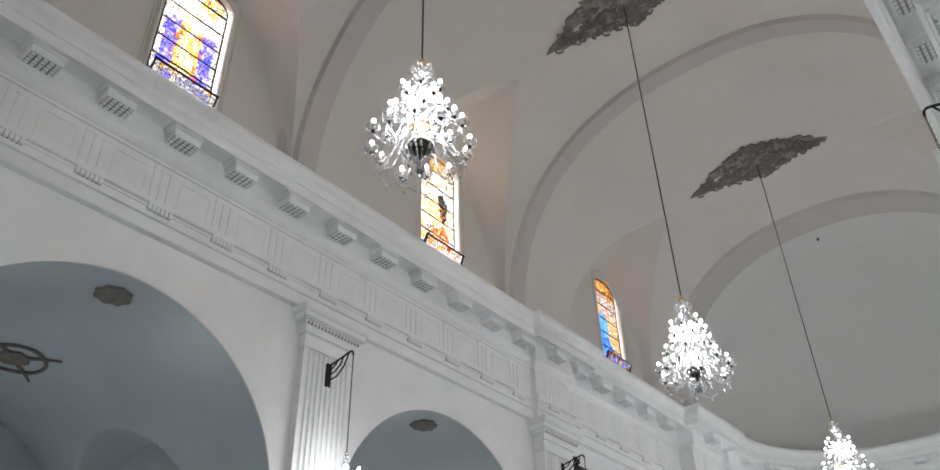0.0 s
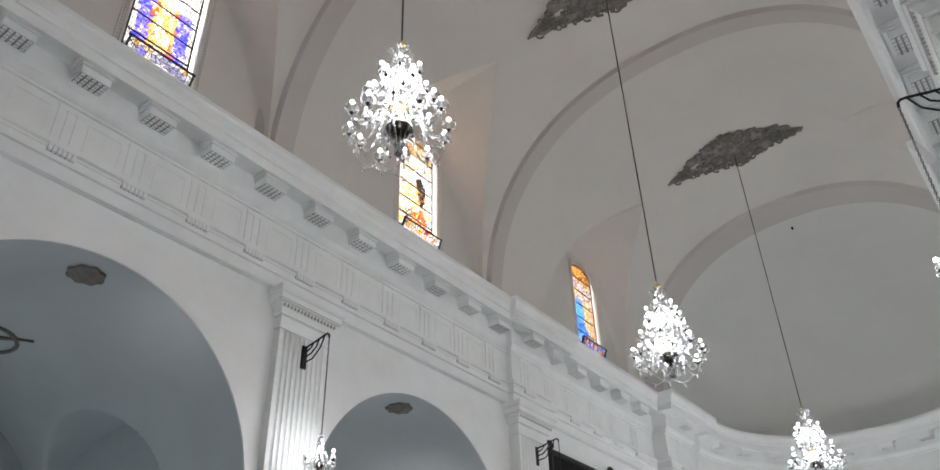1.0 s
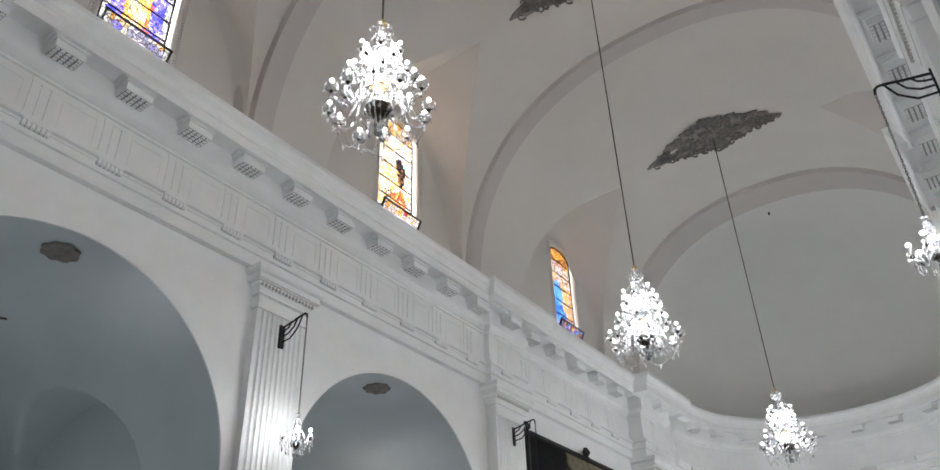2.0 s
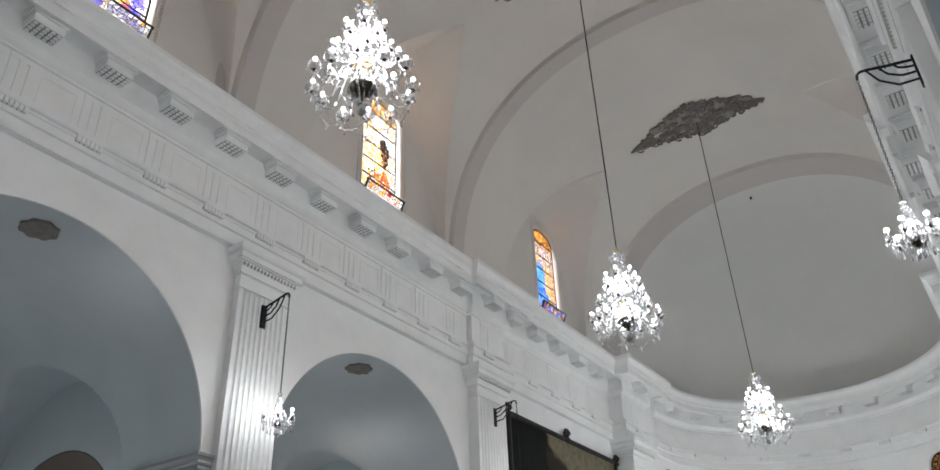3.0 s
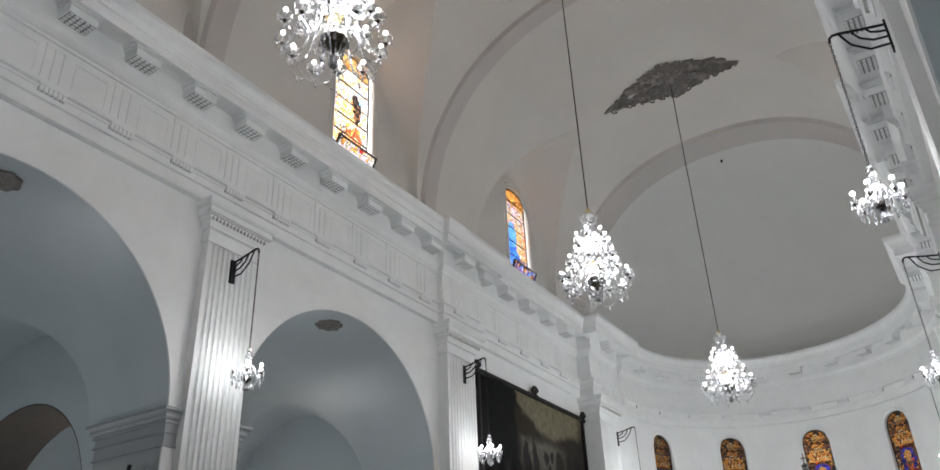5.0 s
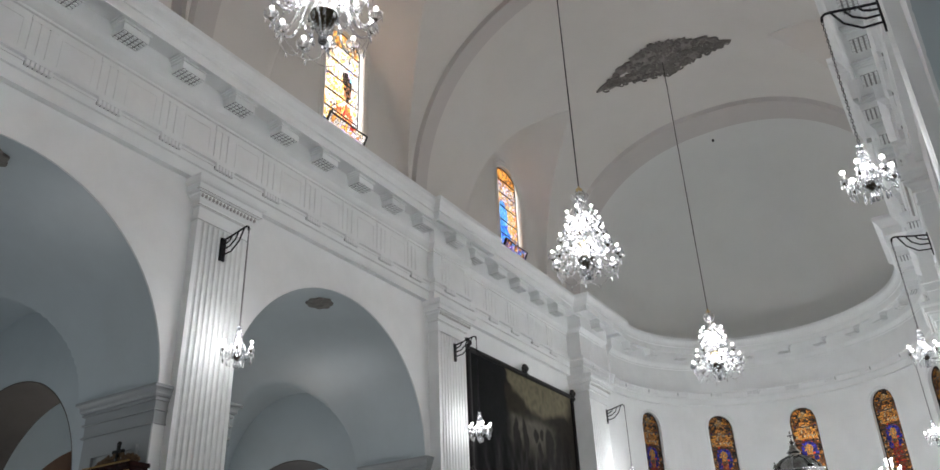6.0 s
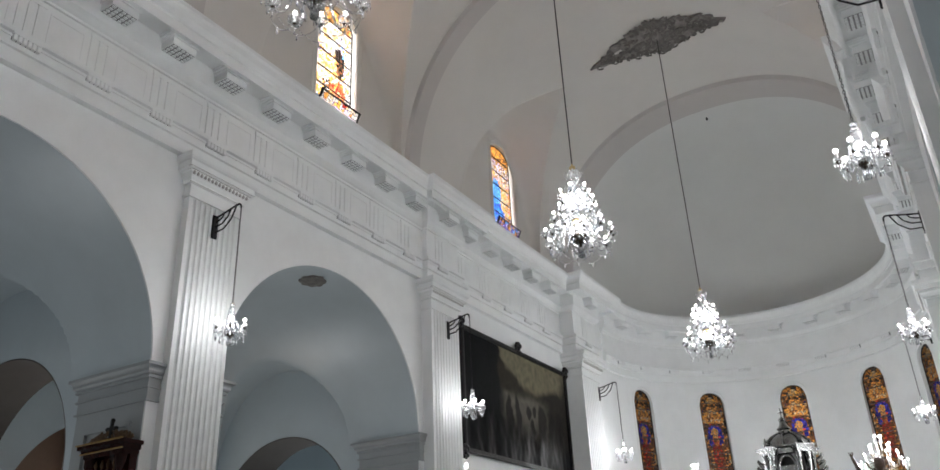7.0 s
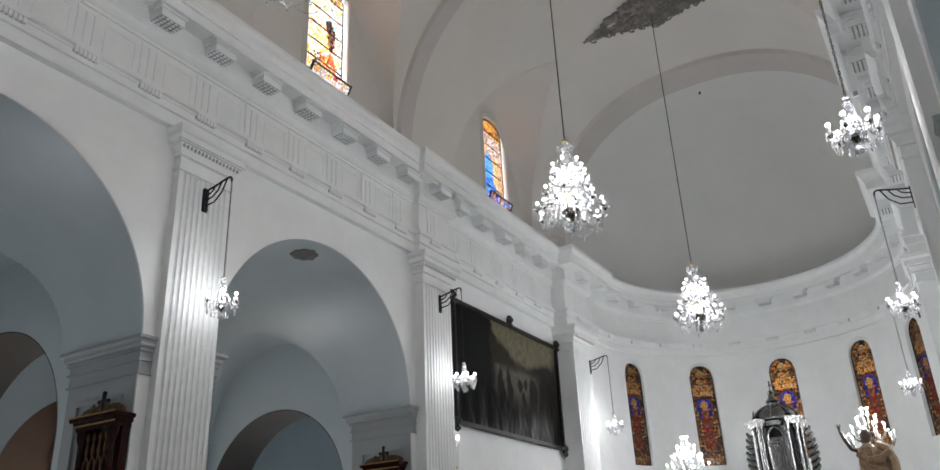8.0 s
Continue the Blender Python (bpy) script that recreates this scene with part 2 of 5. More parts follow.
def sweep(bm, profile, stations, cap=True):
    """profile: closed (p, z) list; stations: functions of p and z to a place."""
    rings = [[bm.verts.new(f(p, z)) for p, z in profile] for f in stations]
    n = len(profile)
    for a, b in zip(rings, rings[1:]):
        for k in range(n):
            bm.faces.new((a[k], a[(k + 1) % n], b[(k + 1) % n], b[k]))
    if cap:
        bm.faces.new(rings[0])
        bm.faces.new(rings[-1][::-1])


def arc(cy, cz, r, n, a0=180.0, a1=0.0):
    return [(cy + r * math.cos(radians(a0 + (a1 - a0) * k / n)), cz + r * math.sin(radians(a0 + (a1 - a0) * k / n))) for k in range(n + 1)]


def height_sheet(bm, xs, ys, f, thick=0.0):
    g = [[bm.verts.new((x, y, f(x, y))) for y in ys] for x in xs]
    for i in range(len(xs) - 1):
        for j in range(len(ys) - 1):
            bm.faces.new((g[i][j], g[i + 1][j], g[i + 1][j + 1], g[i][j + 1]))


def span(a, b, n):
    return [a + (b - a) * k / n for k in range(n + 1)]


# ---- plan ----
PIL = [-5.3, 1.25, 7.88, 14.42, 21.9]     # pilaster centres along the nave
BAYS = [-2.05, 4.5, 11.05]                # centres of the open arches
WALL, PFACE = 5.0, 4.86
SPRING, ARCH_R = 4.92, 2.68
NAVE_Z, NAVE_R = 10.65, 5.08
APSE_Y, APSE_R = 23.4, 4.6
BACK = -8.6
AISLE_X = 10.9


def setting(ob, label, category):
    return tagged(ob, label, category, kind="structure")


# ---- floor ----
bm = bmesh.new()
box(bm, -AISLE_X - 0.5, AISLE_X + 0.5, BACK - 0.5, 29.0, -0.3, 0.0)
setting(part("floor", bm, FLOOR), "polished grey stone church floor", "floor")


# ---- arcade walls ----
def arch_wall(bm, ya, yb, arches, ztop, put, thick, z0=0.0, squash=1.0):
    """A wall from ya to yb with round arches (centre, spring, radius); put(u, z, d) gives the place, d the depth."""
    cuts = [(ya, z0)]
    for c, s, r in arches:
        cuts.append((c - r, z0))
        cuts += [(u, s + (z - s) * squash) for u, z in arc(c, s, r, 40)]
        cuts.append((c + r, z0))
    cuts.append((yb, z0))
    front = [(bm.verts.new(put(u, z, 0)), bm.verts.new(put(u, ztop, 0))) for u, z in cuts]
    rear = [(bm.verts.new(put(u, z, thick)), bm.verts.new(put(u, ztop, thick))) for u, z in cuts]
    for i in range(len(cuts) - 1):
        if abs(cuts[i][0] - cuts[i + 1][0]) > 1e-6:
            bm.faces.new((front[i][0], front[i + 1][0], front[i + 1][1], front[i][1]))
            bm.faces.new((rear[i][0], rear[i][1], rear[i + 1][1], rear[i + 1][0]))
        bm.faces.new((front[i][0], rear[i][0], rear[i + 1][0], front[i + 1][0]))
        if abs(cuts[i][0] - cuts[i + 1][0]) > 1e-6:
            bm.faces.new((front[i][1], front[i + 1][1], rear[i + 1][1], rear[i][1]))
    for i in (0, -1):
        bm.faces.new((front[i][0], front[i][1], rear[i][1], rear[i][0]))


def shell(name, s):
    """One long side of the nave; s is -1 or 1."""
    bm = bmesh.new()
    arch_wall(bm, BACK, 22.0, [(c, SPRING, ARCH_R) for c in BAYS], 10.3, lambda u, z, d: Vector((s * (WALL + d), u, z)), 0.03)
    wall = setting(part("wall_" + name, bm, WHITE), "white plastered nave wall with tall round arches", "wall")
    bm = bmesh.new()
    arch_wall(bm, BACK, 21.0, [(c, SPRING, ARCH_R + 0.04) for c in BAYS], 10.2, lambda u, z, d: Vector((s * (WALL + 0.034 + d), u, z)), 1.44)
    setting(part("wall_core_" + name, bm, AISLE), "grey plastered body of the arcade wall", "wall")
    # clerestory wall with window openings
    bm = bmesh.new()
    arch_wall(bm, BACK, 22.0, [(c, 13.95, 0.66) for c in WINS], 15.9, lambda u, z, d: Vector((s * (5.3 + d), u, z)), 0.45, 10.3, 0.5)
    upper = setting(part("clerestory_" + name, bm, VAULT), "warm grey plastered upper wall with window openings", "wall")
    for c in WINS:
        bm = bmesh.new()
        box(bm, *sorted((s * 5.28, s * 5.76)), c - 0.655, c + 0.655, 10.32, 11.05, 0.01)
        part("window_sill", bm, VAULT, upper)
    return wall


WINS = [-2.05, 4.55, 11.2, 18.65]
shell("west", -1)
shell("east", 1)


# ---- entablature ----
ENT = [(-0.05, 8.31), (0.12, 8.31), (0.12, 8.52), (0.16, 8.53), (0.16, 8.66), (0.175, 8.66), (0.175, 8.70), (0.225, 8.715), (0.225, 8.79), (0.10, 8.81),
       (0.10, 9.50), (0.13, 9.51), (0.13, 9.55), (0.17, 9.58), (0.22, 9.63), (0.24, 9.66), (0.24, 10.04), (0.60, 10.04), (0.60, 9.94), (0.65, 9.94), (0.65, 10.12),
       (0.68, 10.13), (0.69, 10.18), (0.72, 10.24), (0.78, 10.30), (0.80, 10.34), (0.80, 10.42), (-0.4, 10.44)]


def straight(bm, s, y0, y1, off):
    sweep(bm, ENT, [lambda p, z, y=y: Vector((s * (WALL - p - off), y, z)) for y in (y0, y1)])


def wrapped(bm, s, y0, y1, off):
    """A stretch that stands forward by off over a pilaster, its mouldings turned round both corners."""
    low = 0.004
    sweep(bm, ENT, [lambda p, z: Vector((s * (WALL - p + 0.05), y0 - p, z - low)), lambda p, z: Vector((s * (WALL - p - off), y0 - p, z - low)),
                    lambda p, z: Vector((s * (WALL - p - off), y1 + p, z - low)), lambda p, z: Vector((s * (WALL - p + 0.05), y1 + p, z - low))])


def mutule(parent, put, w=0.44):
    """A block under the cornice with a waffle of small pegs; put(u, p, z)."""
    bm = bmesh.new()
    def bx(u0, u1, p0, p1, z0, z1):
        vs = [bm.verts.new(put(u, p, z)) for u in (u0, u1) for p in (p0, p1) for z in (z0, z1)]
        for f in ((0, 1, 3, 2), (4, 6, 7, 5), (0, 4, 5, 1), (2, 3, 7, 6), (0, 2, 6, 4), (1, 5, 7, 3)):
            bm.faces.new([vs[k] for k in f])
    bx(-w / 2, w / 2, 0.23, 0.53, 9.80, 10.045)
    bx(-w / 2 - 0.025, w / 2 + 0.025, 0.23, 0.555, 9.925, 10.043)
    bx(-w / 2 - 0.045, w / 2 + 0.045, 0.23, 0.58, 9.965, 10.042)
    bx(-w / 2 - 0.065, w / 2 + 0.065, 0.23, 0.597, 10.005, 10.041)
    block = part("mutule", bm, TRIM, parent)
    bm = bmesh.new()
    for i in range(5):
        for j in range(4):
            u, p = -w / 2 + 0.055 + i * (w - 0.11) / 4, 0.275 + j * 0.072
            bx(u - 0.026, u + 0.026, p - 0.022, p + 0.022, 9.778, 9.805)
    part("peg_panel", bm, TRIM, block)
    # Bed that colours in shade and dust between the pegs.
    bm = bmesh.new()
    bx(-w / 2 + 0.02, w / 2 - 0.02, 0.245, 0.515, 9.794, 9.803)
    part("peg_bed", bm, GAP_SHADE, block, "grey bed coloured for dust and shade between the pegs")


def triglyph(parent, put, w=0.40):
    bm = bmesh.new()
    def bx(u0, u1, p0, p1, z0, z1):
        vs = [bm.verts.new(put(u, p, z)) for u in (u0, u1) for p in (p0, p1) for z in (z0, z1)]
        for f in ((0, 1, 3, 2), (4, 6, 7, 5), (0, 4, 5, 1), (2, 3, 7, 6), (0, 2, 6, 4), (1, 5, 7, 3)):
            bm.faces.new([vs[k] for k in f])
    for k in (-1, 0, 1):
        bx(k * 0.135 - 0.055, k * 0.135 + 0.055, 0.09, 0.118, 8.81, 9.42)
    bx(-w / 2, w / 2, 0.09, 0.122, 9.40, 9.48)
    part("triglyph", bm, TRIM, parent)
    bm = bmesh.new()
    bx(-w / 2, w / 2, 0.12, 0.232, 8.685, 8.722)
    for k in range(6):
        u = -w / 2 + 0.035 + k * (w - 0.07) / 5
        bx(u - 0.023, u + 0.023, 0.12, 0.222, 8.60, 8.69)
    part("guttae", bm, TRIM, parent)
    # Strip that colours in shade and dust behind the drops.
    bm = bmesh.new()
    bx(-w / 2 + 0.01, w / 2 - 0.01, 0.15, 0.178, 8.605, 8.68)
    part("gutta_bed", bm, GAP_SHADE, parent, "grey strip coloured for dust and shade behind the small drops")


def frieze_panel(parent, put, half):
    """A sunk panel between two triglyphs, drawn by its raised rim."""
    bm = bmesh.new()
    def bx(u0, u1, z0, z1):
        vs = [bm.verts.new(put(u, p, z)) for u in (u0, u1) for p in (0.09, 0.108) for z in (z0, z1)]
        for f in ((0, 1, 3, 2), (4, 6, 7, 5), (0, 4, 5, 1), (2, 3, 7, 6), (0, 2, 6, 4), (1, 5, 7, 3)):
            bm.faces.new([vs[k] for k in f])
    bx(-half, half, 9.36, 9.385)
    bx(-half, half, 8.88, 8.905)
    bx(-half, -half + 0.025, 8.905, 9.36)
    bx(half - 0.025, half, 8.905, 9.36)
    part("panel_rim", bm, TRIM, parent)


def entablature(name, s):
    bm = bmesh.new()
    straight(bm, s, BACK, 14.0, 0.0)
    straight(bm, s, 14.8, 21.2, 0.0)
    wrapped(bm, s, 13.87, 14.97, 0.14)
    wrapped(bm, s, 20.98, 22.4, 0.42)
    ent = setting(part("entablature_" + name, bm, TRIM), "white painted classical entablature with deep cornice", "cornice")
    ys = [2.30 + 1.087 * k for k in range(-9, 11)]
    late = [15.36 + 1.1 * k for k in range(0, 5)]
    for y, off in [(y, 0.0) for y in ys] + [(14.30, 0.14)] + [(y, 0.0) for y in late] + [(21.7, 0.42)]:
        def put(u, p, z, y=y, off=off):
            return Vector((s * (WALL - p - off), y + u, z))
        mutule(ent, put)
        triglyph(ent, put)
        if off == 0.0 and y not in (ys[-1], late[-1]):
            frieze_panel(ent, lambda u, p, z, y=y, off=off: Vector((s * (WALL - p - off), y + 0.54 + u, z)), 0.27)
    return ent


entablature("west", -1)
entablature("east", 1)


# ---- pilasters ----
CAPITAL = [(0.0, 7.63), (0.03, 7.63), (0.03, 7.677), (0.0, 7.686), (0.0, 7.856), (0.04, 7.865), (0.04, 7.912), (0.07, 7.969), (0.11, 8.006), (0.11, 8.044), (0.16, 8.063), (0.16, 8.176), (0.19, 8.194), (0.21, 8.223), (0.21, 8.304)]


def pilaster(s, y, half=0.505, face=PFACE, wall_x=WALL, flutes=9):
    root = setting(new("pilaster"), "white fluted pilaster with moulded capital", "pilaster")
    bm = bmesh.new()
    # fluted shaft: hollowed channels along the face
    outline = [(-half, 0.0)]
    step = (2 * half - 0.1) / flutes
    for k in range(flutes):
        a = -half + 0.05 + k * step
        outline += [(a + 0.15 * step, 0.0), (a + 0.27 * step, -0.024), (a + 0.5 * step, -0.036), (a + 0.73 * step, -0.024), (a + 0.85 * step, 0.0)]
    outline.append((half, 0.0))
    front = [[bm.verts.new((s * (face - p), y + u, z)) for u, p in outline] for z in (0.4, 7.63)]
    back = [[bm.verts.new((s * (wall_x + 0.05), y + u, z)) for u in (-half, half)] for z in (0.4, 7.63)]
    for k in range(len(outline) - 1):
        bm.faces.new((front[0][k], front[0][k + 1], front[1][k + 1], front[1][k]))
    bm.faces.new((front[0][0], front[1][0], back[1][0], back[0][0]))
    bm.faces.new((front[0][-1], back[0][1], back[1][1], front[1][-1]))
    part("shaft", bm, TRIM, root)
    bm = bmesh.new()
    box(bm, *sorted((s * (face - 0.08), s * (wall_x + 0.04))), y - half - 0.08, y + half + 0.08, 0.0, 0.4, 0.03)
    part("plinth", bm, TRIM, root)
    bm = bmesh.new()
    rings = []
    for p, z in CAPITAL:
        rings.append([bm.verts.new(v) for v in ((s * (wall_x + 0.05), y - half - p, z), (s * (face - p), y - half - p, z), (s * (face - p), y + half + p, z), (s * (wall_x + 0.05), y + half + p, z))])
    for a, b in zip(rings, rings[1:]):
        for k in range(3):
            bm.faces.new((a[k], a[k + 1], b[k + 1], b[k]))
    bm.faces.new(rings[-1])
    cap = part("capital", bm, TRIM, root)
    bm = bmesh.new()
    box(bm, *sorted((s * (face - 0.02), s * (face - 0.0455))), y - half - 0.045, y + half + 0.045, 7.868, 7.876)
    box(bm, *sorted((s * (face - 0.10), s * (face - 0.1655))), y - half - 0.165, y + half + 0.165, 8.066, 8.076)
    part("soiled_edge", bm, DIRTY, cap, "grey dirt line along the moulding")
    bm = bmesh.new()
    n = 16
    for k in range(n):
        u = y - half - 0.08 + (k + 0.5) * (2 * half + 0.16) / n
        bmesh.ops.create_icosphere(bm, subdivisions=1, radius=0.034, matrix=Matrix.Translation((s * (face - 0.105), u, 8.002)) @ Matrix.Diagonal((0.8, 0.75, 1.2, 1)))
    box(bm, *sorted((s * (face - 0.03), s * (face - 0.125))), y - half - 0.115, y + half + 0.115, 8.045, 8.058)
    part("bead_row", bm, DIRTY, cap, "worn carved egg moulding")
    return root


for s in (-1, 1):
    for y in PIL[1:3]:
        pilaster(s, y)
    pilaster(s, PIL[3], 0.55, PFACE - 0.12)
    pilaster(s, 21.7, 0.62, PFACE - 0.42)


# ---- piers of the arcade ----
IMPOST = [(0.0, 4.41), (0.045, 4.41), (0.045, 4.435), (0.01, 4.44), (0.01, 4.595), (0.055, 4.595), (0.055, 4.62), (0.02, 4.625), (0.02, 4.735), (0.07, 4.735), (0.07, 4.765), (0.05, 4.77), (0.05, 4.785), (0.09, 4.79), (0.12, 4.82),
          (0.115, 4.85), (0.13, 4.875), (0.165, 4.90), (0.185, 4.905), (0.185, 4.95), (0.0, 4.97)]


def pier(s, y0, y1):
    xa, xb = WALL - 0.006, 6.52
    root = setting(new("pier"), "white plastered square pier with moulded impost", "pier")
    bm = bmesh.new()
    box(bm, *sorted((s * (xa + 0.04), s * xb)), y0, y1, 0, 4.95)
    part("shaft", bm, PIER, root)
    bm = bmesh.new()
    rings = []
    for p, z in IMPOST:
        ye = y1 + p + (0.12 if p > 0.005 else 0.0) + 0.006
        rings.append([bm.verts.new(v) for v in ((s * (xa - 0.5 * p), y0 - 0.55 * p - 0.006, z), (s * (xa - 0.5 * p), ye, z), (s * (xb + p), ye, z), (s * (xb + p), y0 - 0.55 * p - 0.006, z))])
    for a, b in zip(rings, rings[1:]):
        for k in range(4):
            bm.faces.new((a[k], a[(k + 1) % 4], b[(k + 1) % 4], b[k]))
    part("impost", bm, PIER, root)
    for yy, d in ((y0, -1), (y1, 1)):
        bm = bmesh.new()
        a, b = yy, yy + d * 0.045
        for x0, x1, z0, z1 in ((xa + 0.25, xb - 0.25, 4.1, 4.16), (xa + 0.25, xa + 0.31, 0.6, 4.1), (xb - 0.31, xb - 0.25, 0.6, 4.1)):
            box(bm, *sorted((s * x0, s * x1)), min(a, b), max(a, b), z0, z1)
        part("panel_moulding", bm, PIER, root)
    return root


EDGES = [(BAYS[0] + ARCH_R, BAYS[1] - ARCH_R), (BAYS[1] + ARCH_R, BAYS[2] - ARCH_R), (BAYS[2] + ARCH_R, BAYS[2] + ARCH_R + 1.2)]
for s in (-1, 1):
    for a, b in EDGES:
        pier(s, a, b)


# ---- aisles ----
def aisle_height(x, y):
    z = SPRING
    for c in BAYS + [17.6]:
        d = ARCH_R ** 2 - (y - c) ** 2
        if d > 0:
            z = max(z, SPRING + math.sqrt(d))
    d = 2.02 ** 2 - (abs(x) - 8.85) ** 2
    if d > 0:
        z = max(z, SPRING + math.sqrt(d))
    return z


for name, s in (("west", -1), ("east", 1)):
    bm = bmesh.new()
    ys = sorted({round(y, 4) for c in BAYS + [17.6] for y in [c + ARCH_R * math.sin(radians(a)) for a in range(-90, 91, 3)]} | {BACK, 21.0})
    xs = [5.025, 5.5, 5.9, 6.3, 6.7] + [8.85 - 2.02 * math.cos(radians(a)) for a in range(0, 181, 4)] + [AISLE_X]
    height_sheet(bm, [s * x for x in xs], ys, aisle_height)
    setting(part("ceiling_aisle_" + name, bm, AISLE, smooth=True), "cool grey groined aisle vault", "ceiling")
    bm = bmesh.new()
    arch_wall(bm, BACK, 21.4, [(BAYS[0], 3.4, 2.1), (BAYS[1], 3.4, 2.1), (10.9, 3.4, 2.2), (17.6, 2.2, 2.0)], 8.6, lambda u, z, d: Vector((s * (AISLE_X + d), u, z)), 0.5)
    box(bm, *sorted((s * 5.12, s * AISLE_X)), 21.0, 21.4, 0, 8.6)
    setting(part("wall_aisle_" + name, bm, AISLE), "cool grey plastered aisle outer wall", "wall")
    bm = bmesh.new()
    box(bm, *sorted((s * (AISLE_X + 1.6), s * (AISLE_X + 1.9))), BACK, 21.4, 0, 6.4)
    box(bm, *sorted((s * (AISLE_X + 0.5), s * (AISLE_X + 1.9))), BACK, 21.4, 6.0, 6.4)
    setting(part("wall_chapel_" + name, bm, BROWN), "brown plastered side chapel wall", "wall")
    bm = bmesh.new()
    box(bm, *sorted((s * (AISLE_X + 1.42), s * (AISLE_X + 1.594))), 10.86, 11.26, 0, 5.9)
    box(bm, *sorted((s * (AISLE_X + 1.34), s * (AISLE_X + 1.592))), 10.78, 11.34, 4.36, 4.60, 0.03)
    setting(part("pilaster_chapel_" + name, bm, TAN), "pale brown pilaster on the chapel wall", "pilaster")
    # Unseen fill lamps added low by the outer wall to brighten the aisle.
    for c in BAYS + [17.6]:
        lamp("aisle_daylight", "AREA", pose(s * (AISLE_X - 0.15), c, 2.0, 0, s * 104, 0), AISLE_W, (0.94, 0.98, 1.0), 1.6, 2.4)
    # Warm fill added out of view to lift the brown chapel wall.
    lamp("chapel_lamp", "POINT", pose(s * 11.8, 11.05, 2.0), 45, (1.0, 0.8, 0.62), 0.2)
    for (a, b), spring in zip(EDGES, (3.65, 3.68, 3.37)):
        bm = bmesh.new()
        arch_wall(bm, 6.48, AISLE_X, [(8.78, spring, 2.03)], 7.0, lambda u, z, d, a=a: Vector((s * u, a + 0.06 + d, z)), b - a - 0.12)
        cross = setting(part("wall_cross_" + name, bm, AISLE), "grey plastered cross wall with round arch", "wall")
        # Thin lining added under the arch; its colour carries the shade.
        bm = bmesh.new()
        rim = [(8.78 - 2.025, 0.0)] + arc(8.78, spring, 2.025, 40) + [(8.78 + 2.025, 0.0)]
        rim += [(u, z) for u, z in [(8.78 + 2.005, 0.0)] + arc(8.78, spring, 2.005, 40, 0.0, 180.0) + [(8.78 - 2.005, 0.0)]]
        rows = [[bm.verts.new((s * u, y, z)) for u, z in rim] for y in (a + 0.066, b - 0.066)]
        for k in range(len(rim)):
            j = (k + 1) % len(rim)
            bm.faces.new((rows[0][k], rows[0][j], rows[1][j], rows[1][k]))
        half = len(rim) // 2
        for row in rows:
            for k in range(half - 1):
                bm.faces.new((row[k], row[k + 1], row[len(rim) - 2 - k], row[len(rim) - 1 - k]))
        part("soffit", bm, SOFFIT, cross, "brown arch soffit lining, darkened for shade", True)


# ---- nave vault ----
LUNS = [-2.05, 4.5, 10.98, 18.05]


def barrel(x):
    return NAVE_Z + NAVE_R * max(0.0, 1 - (abs(x) / NAVE_R) ** 2.25) ** (1 / 2.25)


def crease(y):
    """How far from the axis the vault is cut by a lunette at y: a pointed plan."""
    return min([5.16] + [2.75 + 1.03 * abs(y - c) for c in LUNS])


def lunette_foot(y):
    """Height at which the lunette's hollow leaves the upright wall."""
    d = min(abs(y - c) for c in LUNS)
    return max(10.4, min(14.34, barrel(crease(y)) - 0.30 - 0.5 * max(0.0, d - 0.8)))


bm = bmesh.new()
ys = sorted({round(c + 2.85 * math.sin(radians(a)), 4) for c in LUNS for a in range(-90, 91, 2)} | {c + d for c in LUNS for d in (-2.34, 2.34)} | {BACK, 21.95})
grid, west, east = [], [], []
for y in ys:
    xc = crease(y)
    xs = [xc * math.sin(1.5 * k / 48) / math.sin(1.5) for k in range(-48, 49)]
    grid.append([bm.verts.new((x, y, barrel(x))) for x in xs])
    for side, s in ((west, -1), (east, 1)):
        za, zb = barrel(xc), lunette_foot(y)
        turn = [math.pi / 2 * k / 14 for k in range(15)]
        side.append([bm.verts.new((s * (xc + (5.305 - xc) * math.sin(a) ** 0.6), y, zb + (za - zb) * math.cos(a) ** 0.6)) for a in turn])
for rows in (grid, west, east):
    for a, b in zip(rows, rows[1:]):
        for k in range(len(a) - 1):
            bm.faces.new((a[k], a[k + 1], b[k + 1], b[k]))
setting(part("ceiling_nave", bm, VAULT, smooth=True), "warm grey plastered barrel vault with window lunettes", "ceiling")


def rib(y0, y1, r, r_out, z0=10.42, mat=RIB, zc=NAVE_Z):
    bm = bmesh.new()
    def curve(q):
        return [(-q, z0)] + [(-q * math.cos(math.pi * k / 72), zc + q * (1 - abs(math.cos(math.pi * k / 72)) ** 2.25) ** (1 / 2.25)) for k in range(73)] + [(q, z0)]
    pts, out = curve(r), curve(r_out)
    g = [[bm.verts.new((p[0], y, p[1])) for p, y in ((a, y0), (a, y1), (b, y1), (b, y0 - 0.35))] for a, b in zip(pts, out)]
    for a, b in zip(g, g[1:]):
        for k in range(4):
            bm.faces.new((a[k], a[(k + 1) % 4], b[(k + 1) % 4], b[k]))
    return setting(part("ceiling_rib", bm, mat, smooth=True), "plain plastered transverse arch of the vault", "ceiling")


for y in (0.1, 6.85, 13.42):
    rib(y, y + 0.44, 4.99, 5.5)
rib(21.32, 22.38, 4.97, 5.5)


# ---- apse ----
def apse_place(r, deg, z):
    a = radians(deg)
    return Vector((r * math.sin(a), APSE_Y + r * math.cos(a), z))


AWINS = [-66, -33.5, -1.0, 31.5, 60.5]
